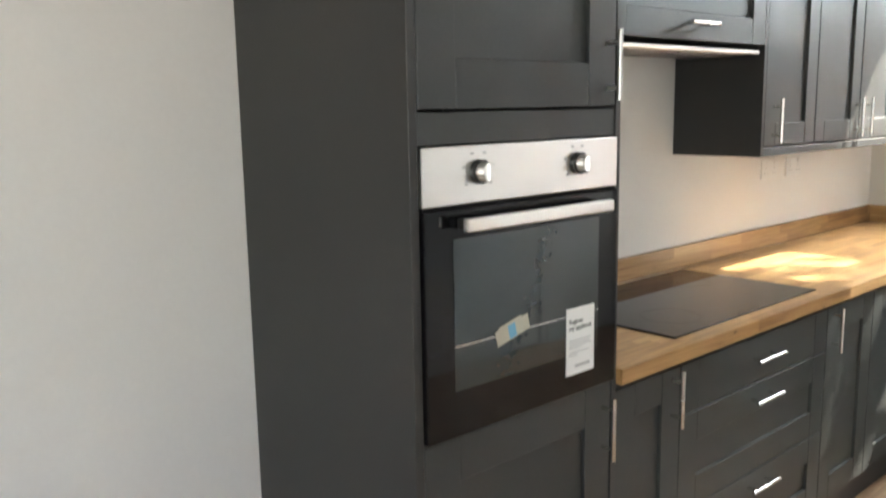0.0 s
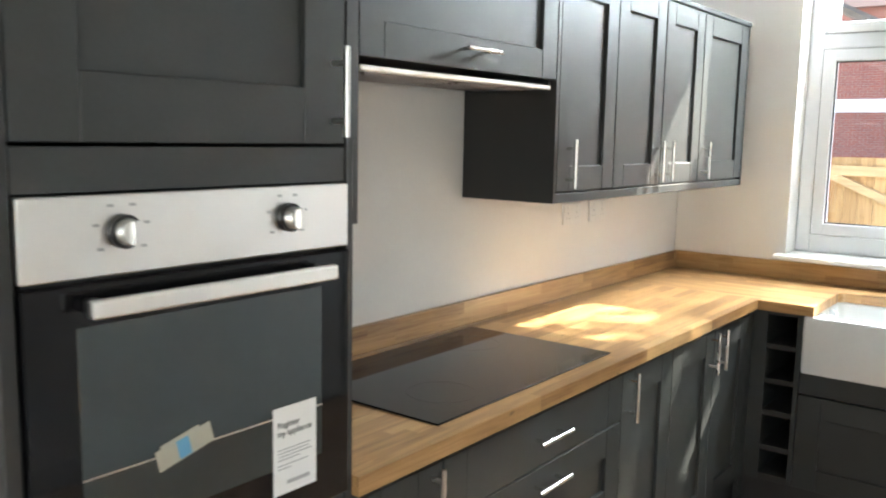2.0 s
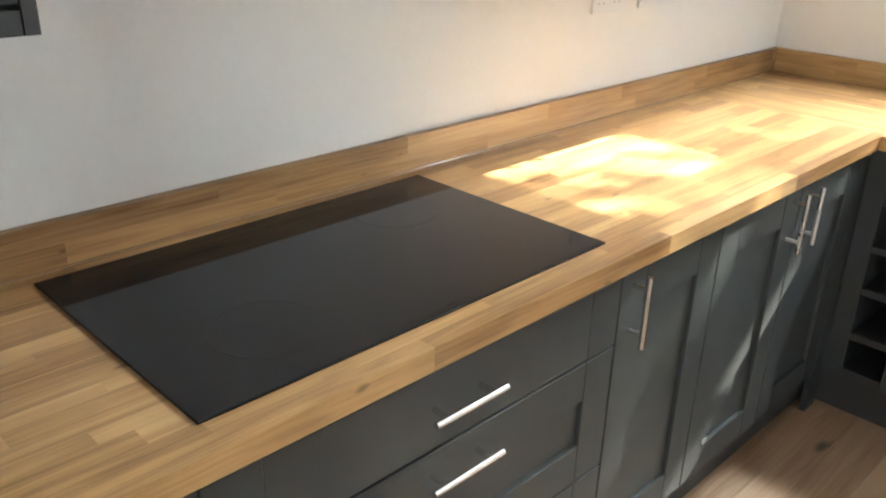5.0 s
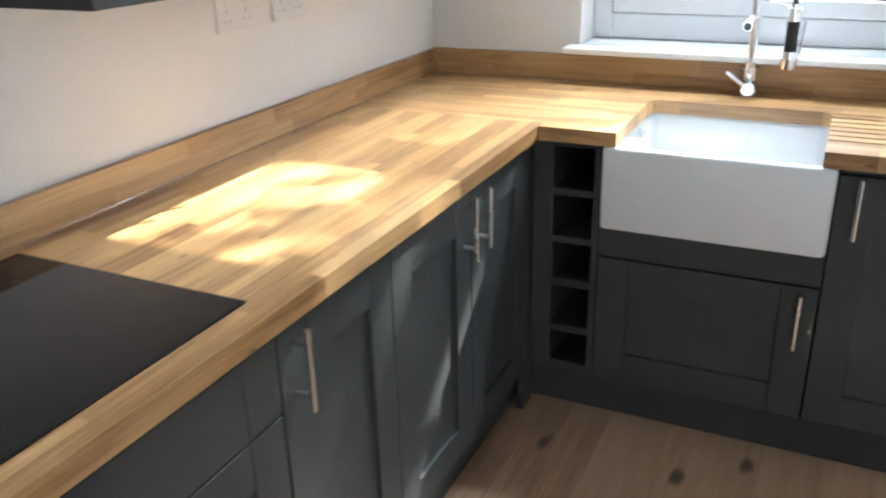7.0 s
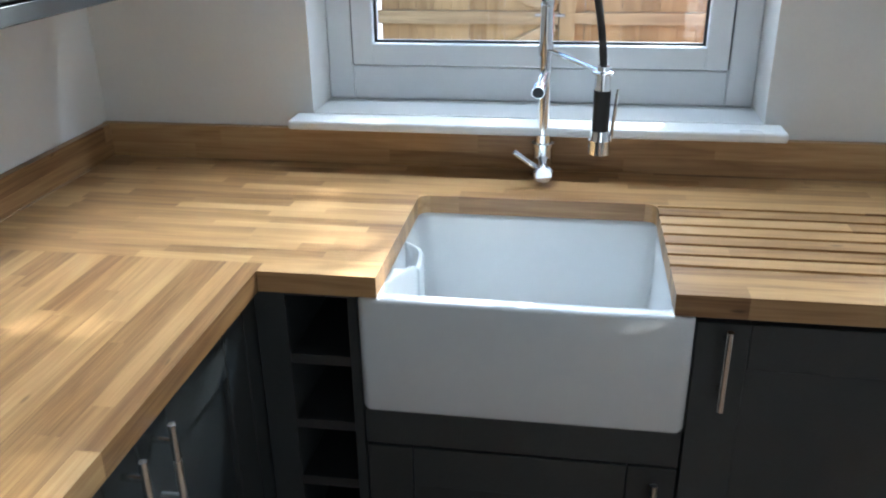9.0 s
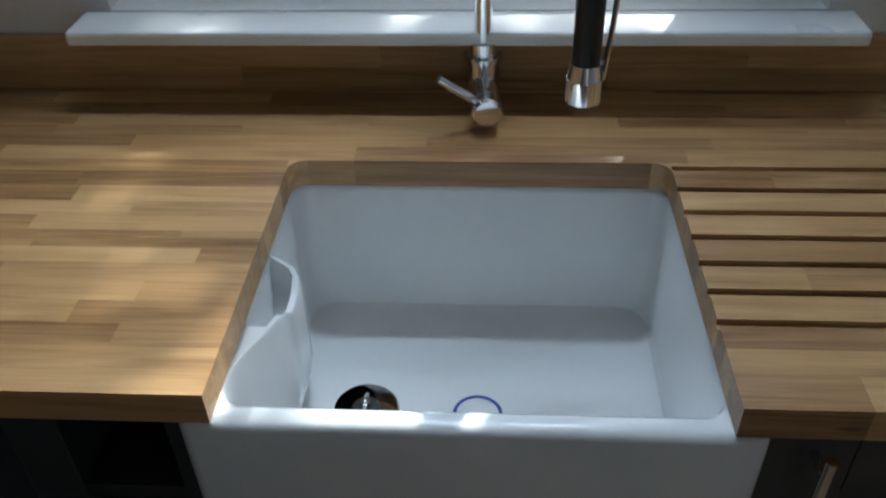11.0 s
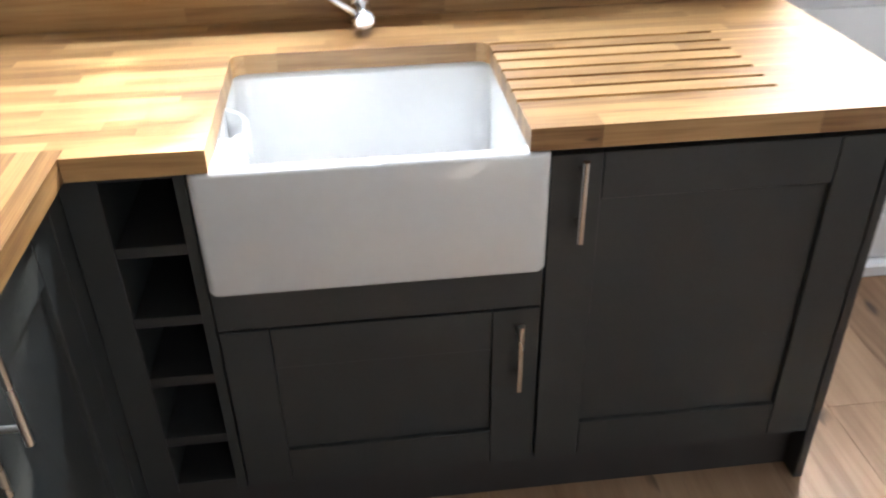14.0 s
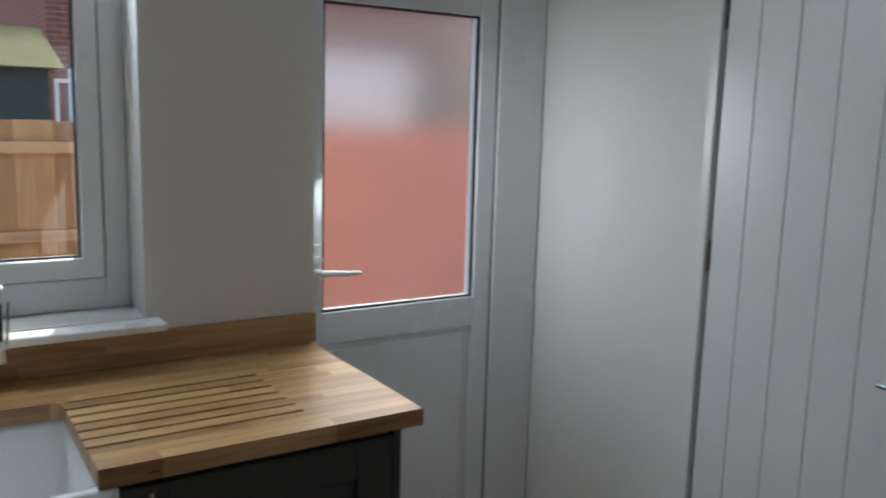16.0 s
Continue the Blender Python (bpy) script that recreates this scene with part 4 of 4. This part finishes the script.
for i in range(turns * per + 1):
    f = i / (turns * per) * (len(cp_) - 1)
    j = min(int(f), len(cp_) - 2)
    p = cp_[j].lerp(cp_[j + 1], f - j)
    d = (cp_[min(j + 2, len(cp_) - 1)] - cp_[max(j - 1, 0)]).normalized()
    s = d.cross(up).normalized()
    w = s.cross(d)
    a = math.tau * i / per
    coil.append(p + 0.0145 * (math.cos(a) * s + math.sin(a) * w))
part("spring", tube(bmesh.new(), coil, 0.0019, 5), CHROME, tp, "chrome coil spring", True)
bm = bmesh.new()
rod(bm, (HX, HY, 1.212), (HX, HY, 1.166), 0.0125, 0.0165, n=24)
sh = part("spray_head", bm, CHROME, tp, "chrome spray head", True)
part("grip", rod(bmesh.new(), (HX, HY, 1.166), (HX, HY, 1.085), 0.0165, n=24), BLACKP, sh, "black rubber grip", True)
bm = bmesh.new()
rod(bm, (HX, HY, 1.085), (HX, HY, 1.066), 0.0175, 0.0205, n=24)
rod(bm, (HX, HY, 1.066), (HX, HY, 1.038), 0.0215, n=28)
part("nozzle", bm, CHROME, sh, "", True)
bm = bmesh.new()
tube(bm, [(HX + 0.004, HY - 0.021, 1.062), (HX + 0.006, HY - 0.026, 1.11), (HX + 0.008, HY - 0.030, 1.165)], 0.0035, 8)
part("trigger", bm, CHROME, sh, "thin chrome trigger lever", True)
bm = bmesh.new()
tube(bm, [(TX, TY, 1.203), (TX - 0.12, TY - 0.055, 1.205), (HX + 0.018, HY + 0.010, 1.200)], 0.0042, 8)
tube(bm, [(HX + 0.019 * math.cos(a), HY + 0.019 * math.sin(a), 1.200) for a in [math.tau * i / 20 for i in range(19)]], 0.0035, 6)
part("holder_arm", bm, CHROME, tp, "thin chrome holder arm", True)

# ---------------------------------------------------------------- sockets and cooker switch
def wall_plate(name, x0, x1, z0, z1, label, category):
    t = thing(name, ((x0 + x1) / 2, YN, (z0 + z1) / 2), label, category)
    part("plate", B(x0, x1, YN - 0.009, YN - 0.0005, z0, z1, 0.003, 2), PLAST, t)
    return t


def double_socket(x0):
    t = tagged(wall_plate("double_socket", x0, x0 + 0.147, 1.208, 1.294, "white plastic double wall socket", "socket"), group="sockets above the worktop")
    for k in (0, 1):
        cx = x0 + 0.037 + 0.073 * k
        bm = bmesh.new()
        for dx, dz, w, h in ((0, 0.012, 0.004, 0.008), (-0.011, -0.010, 0.006, 0.004), (0.011, -0.010, 0.006, 0.004)):
            box(bm, cx + dx - w / 2, cx + dx + w / 2, YN - 0.0096, YN - 0.0088, 1.243 + dz - h / 2, 1.243 + dz + h / 2)
        part("pin_holes", bm, PALEINK, t)
        part("rocker", B(cx - 0.006, cx + 0.006, YN - 0.0125, YN - 0.0085, 1.270, 1.288, 0.001), PLAST, t)


double_socket(3.768)
double_socket(3.992)
t = wall_plate("cooker_switch", 2.152, 2.245, 1.200, 1.287, "white cooker switch with a red rocker", "switch")
part("rocker", B(2.183, 2.207, YN - 0.0155, YN - 0.0085, 1.228, 1.268, 0.002), RED, t, "red rocker")
part("neon", B(2.226, 2.231, YN - 0.0098, YN - 0.0085, 1.244, 1.252, 0.0005), BLACKP, t)

# ---------------------------------------------------------------- outside
GZ = -0.30
solid("ground", B(-60, 90, -60, 60, GZ - 0.2, GZ), PAVING, "pale paved yard outside", "ground", "structure")
FX = 8.5
fe = thing("fence", (FX, -0.5, GZ), "close-boarded timber garden fence", "fence")
frng = random.Random(5)


def boards(parent, y0, y1, top):
    y = y0
    while y < y1 - 0.02:
        w = min(0.115, y1 - y)
        j = frng.uniform(-0.004, 0.004)
        piece("board", parent, FENCE, FX + 0.03 + j, FX + 0.045 + j, y + 0.001, y + w - 0.001, GZ + 0.03, top + frng.uniform(-0.006, 0.006))
        y += w


boards(fe, -3.2, 1.0, 1.475)
boards(fe, 2.32, 6.6, 1.475)
for y0, y1 in ((-3.2, 0.995), (2.38, 6.6)):
    for z in (1.31, 0.755, 0.10):
        piece("rail", fe, RAILW, FX - 0.03, FX + 0.025, y0, y1, z - 0.035, z + 0.035)
for y in (1.045, 2.33, -1.4, 4.6):
    piece("post", fe, FENCE, FX - 0.045, FX + 0.05, y - 0.05, y + 0.05, GZ, 1.605)
gt = thing("garden_gate", (FX, 1.7, GZ), "boarded timber garden gate with diagonal braces", "gate")
boards(gt, 1.10, 2.27, 1.44)
for z in (1.33, 0.755, 0.06):
    piece("rail", gt, RAILW, FX - 0.025, FX + 0.027, 1.102, 2.268, z - 0.04, z + 0.04)
for za, zb in ((0.80, 1.29), (0.71, 0.10)):
    bm = bmesh.new()
    a, b = Vector((FX, 1.13, za)), Vector((FX, 2.24, zb))
    ln = (b - a).length
    box(bm, -0.020, 0.024, -ln / 2, ln / 2, -0.035, 0.035, 0.002)
    bmesh.ops.transform(bm, matrix=Matrix.Translation((a + b) / 2) @ Matrix.Rotation(math.atan2(zb - za, 1.11), 4, "X"), verts=bm.verts)
    part("brace", bm, RAILW, gt)
part("latch", B(FX - 0.05, FX - 0.031, 1.06, 1.25, 0.765, 0.785, 0.003), HINGE, gt, "grey metal gate latch")

gw = solid("garden_wall", B(7.1, 7.32, -4.5, 0.02, GZ, 1.50, 0.01), PINKBR, "low salmon brick garden wall", "wall")
hs = thing("brick_house", (16, -2, GZ), "red brick house beyond the fence", "house")
bm = bmesh.new()
box(bm, 15.0, 23.0, -8.5, -0.62, GZ, 5.6)
part("wall", bm, BRICK, hs)
bm = bmesh.new()
vs = [bm.verts.new(p) for p in ((14.7, -8.8, 5.55), (14.7, -0.32, 5.55), (23.3, -0.32, 5.55), (23.3, -8.8, 5.55), (19, -8.8, 8.6), (19, -0.32, 8.6))]
for f in ((0, 1, 5, 4), (2, 3, 4, 5), (1, 2, 5), (3, 0, 4), (3, 2, 1, 0)):
    bm.faces.new([vs[i] for i in f])
part("roof", bm, SLATE, hs)
for y in (-6.4, -3.9, -1.4):
    for z in (0.9, 3.5):
        w_ = part("window", B(14.97, 15.04, y - 0.55, y + 0.55, z, z + 1.15, 0.01), UPVC, hs, "white framed house window")
        part("pane", B(14.955, 14.968, y - 0.47, y - 0.03, z + 0.08, z + 1.07), BLACKGL, w_)
        part("pane", B(14.955, 14.968, y + 0.03, y + 0.47, z + 0.08, z + 1.07), BLACKGL, w_)
h2 = thing("brick_terrace", (30, 12, GZ), "row of red brick houses in the distance", "house")
part("wall", B(30, 38, -4, 40, GZ, 5.8), BRICK, h2)
bm = bmesh.new()
vs = [bm.verts.new(p) for p in ((29.7, -4.3, 5.75), (29.7, 40.3, 5.75), (38.3, 40.3, 5.75), (38.3, -4.3, 5.75), (34, -4.3, 8.8), (34, 40.3, 8.8))]
for f in ((0, 1, 5, 4), (2, 3, 4, 5), (1, 2, 5), (3, 0, 4), (3, 2, 1, 0)):
    bm.faces.new([vs[i] for i in f])
part("roof", bm, SLATE, h2)
for i in range(8):
    y = 4 + i * 4.5
    for z in (0.7, 3.4):
        w_ = part("window", B(29.95, 30.04, y - 0.8, y + 0.8, z, z + 1.4, 0.01), UPVC, h2)
        part("pane", B(29.93, 29.949, y - 0.7, y + 0.7, z + 0.1, z + 1.3), BLACKGL, w_)
part("band", B(29.93, 29.999, -4, 40, 2.55, 2.95), RENDERW, h2, "white rendered band")

shd = thing("garden_shed", (11.2, -0.2, GZ), "dark teal shed with a mossy green roof", "shed")
part("wall", B(10.9, 12.4, -0.06, 0.52, GZ, 1.90), TEAL, shd)
bm = bmesh.new()
vs = [bm.verts.new(p) for p in ((10.55, -0.14, 1.88), (10.55, 0.62, 1.88), (12.7, 0.62, 1.88), (12.7, -0.14, 1.88), (11.1, -0.03, 2.24), (11.1, 0.58, 2.24), (12.2, 0.58, 2.24), (12.2, -0.03, 2.24))]
for f in ((0, 1, 5, 4), (1, 2, 6, 5), (2, 3, 7, 6), (3, 0, 4, 7), (4, 5, 6, 7), (3, 2, 1, 0)):
    bm.faces.new([vs[i] for i in f])
part("roof", bm, ROOFGR, shd, "mossy green felt roof")
bm = bmesh.new()
box(bm, 10.84, 10.895, -0.35, -0.315, 0.2, 1.80)
box(bm, 10.84, 10.895, -0.13, -0.095, 0.2, 1.80)
box(bm, 10.84, 10.895, -0.315, -0.13, 1.765, 1.80)
part("door_frame", bm, UPVC, shd, "white frame beside the shed")
sg = thing("sign", (20.1, 0.75, GZ), "blue board sign on two posts", "sign")
part("board", B(20, 20.06, 0.55, 0.98, 2.25, 2.8, 0.01), SIGNB, sg)
for y in (0.62, 0.9):
    part("post", rod(bmesh.new(), (20.1, y, GZ), (20.1, y, 2.85), 0.04), HINGE, sg)
solid("white_garage", B(24, 27, -0.9, 1.05, GZ, 2.05, 0.02), RENDERW, "low white rendered garage", "garage")


solid("white_outbuilding", B(9.2, 10.6, -2.75, -1.65, GZ, 2.05, 0.02), RENDERW, "small white rendered outbuilding behind the garden wall", "outbuilding")


def tree(at, height, lean, radius, crowns, seed, label, leaf=0.10):
    r = random.Random(seed)
    t = thing("tree", at, label, "tree")
    base, top = Vector(at), Vector(at) + Vector((lean[0], lean[1], height))
    pts = [base.lerp(top, i / 8) + Vector((r.uniform(-1, 1), r.uniform(-1, 1), 0)) * 0.06 * (i > 0) for i in range(9)]
    bm = tube(bmesh.new(), pts, [radius * (1.35 if i == 0 else 1 - 0.75 * i / 8) for i in range(9)], 12)
    for c, s, dens in crowns:
        k = r.randint(3, 6)
        m_ = (pts[k] + Vector(c)) / 2 + Vector((0, 0, 0.25))
        tube(bm, [pts[k], m_, Vector(c)], [radius * 0.32, radius * 0.2, radius * 0.06], 7)
    part("trunk", bm, BARK, t, "", True)
    verts, faces = [], []
    for c, s, dens in crowns:
        n_ = int(dens * s[0] * s[1] * max(s[2], 0.4) * 4)
        for _ in range(n_):
            while True:
                q = Vector((r.uniform(-1, 1), r.uniform(-1, 1), r.uniform(-1, 1)))
                if 0.1 < q.length < 1 + r.uniform(-0.2, 0.12):
                    break
            p = Vector(c) + Vector((q.x * s[0], q.y * s[1], q.z * s[2])) - base
            e = Euler((r.uniform(-0.9, 0.9), r.uniform(-0.9, 0.9), r.uniform(0, 6.3))).to_matrix()
            w = leaf * r.uniform(0.6, 1.25)
            i0 = len(verts)
            for v in ((-0.5, 0, 0), (0, -0.3, 0.06), (0.5, 0, 0), (0, 0.3, 0.06)):
                verts.append(p + e @ Vector(v) * w)
            faces.append((i0, i0 + 1, i0 + 2, i0 + 3))
    me = bpy.data.meshes.new("crown")
    me.from_pydata(verts, [], faces)
    me.materials.append(LEAF)
    ob = new("crown", me)
    ob.parent = t
    tagged(ob, "many small green leaves", kind="stuff")
    return t


tree((13.0, 1.25, GZ), 7.0, (0.3, 0.5), 0.30, [((13.0, 4.2, 5.2), (2.2, 2.0, 1.3), 150), ((14.5, 0.8, 6.0), (1.8, 1.6, 1.0), 150), ((13.2, 6.5, 4.6), (1.6, 1.6, 1.1), 150)], 3, "large garden tree with a dark trunk", 0.13)
# unseen tree added along the sun's path; its crowns shape the sun patches
SHADE = 3.4
cx, cy, cz = 5.1 + SHADE * math.cos(radians(SUN_AZ)), 1.05 + SHADE * math.sin(radians(SUN_AZ)), 1.63 + SHADE * math.tan(radians(SUN_EL))
tree((11.2, -1.25, GZ), 5.6, (-0.2, 0.2), 0.13, [((cx, cy + 0.50, cz - 0.20), (0.18, 0.62, 0.42), 7500), ((cx, cy + 0.70, cz + 0.27), (0.16, 0.80, 0.28), 3000), ((cx, cy - 0.31, cz + 0.66), (0.2, 0.55, 0.54), 3800), ((cx, cy - 0.16, cz + 0.24), (0.16, 0.34, 0.12), 7000), ((cx, cy - 0.22, cz - 0.26), (0.16, 0.34, 0.06), 8000)], 8, "slim leafy tree added out of view to shade the window", 0.085)

tree((8.5, -3.35, GZ), 1.7, (0.05, 0.1), 0.06, [((8.5, -3.3, 1.80), (0.35, 0.55, 0.34), 1500), ((8.6, -3.75, 2.15), (0.3, 0.40, 0.30), 1500)], 14, "small leafy green tree behind the garden wall", 0.08)

# ---------------------------------------------------------------- floor boards
PL = 0.22
y = 1.27 - 10 * PL
prng = random.Random(21)
while y < YN:
    a, b = max(y, YS), min(y + PL, YN)
    if b - a > 0.01:
        x = XW - prng.uniform(0, 1.4)
        while x < XE + 0.12:
            x1 = x + 1.85
            s, e = max(x, XW), min(x1, XE + 0.12 if b < 0.1 else XE)
            if e - s > 0.02:
                piece("plank", floor, FLOORM, s + 0.0006, e - 0.0006, a + 0.0006, b - 0.0006, -0.016, 0.0)
            x = x1
    y += PL
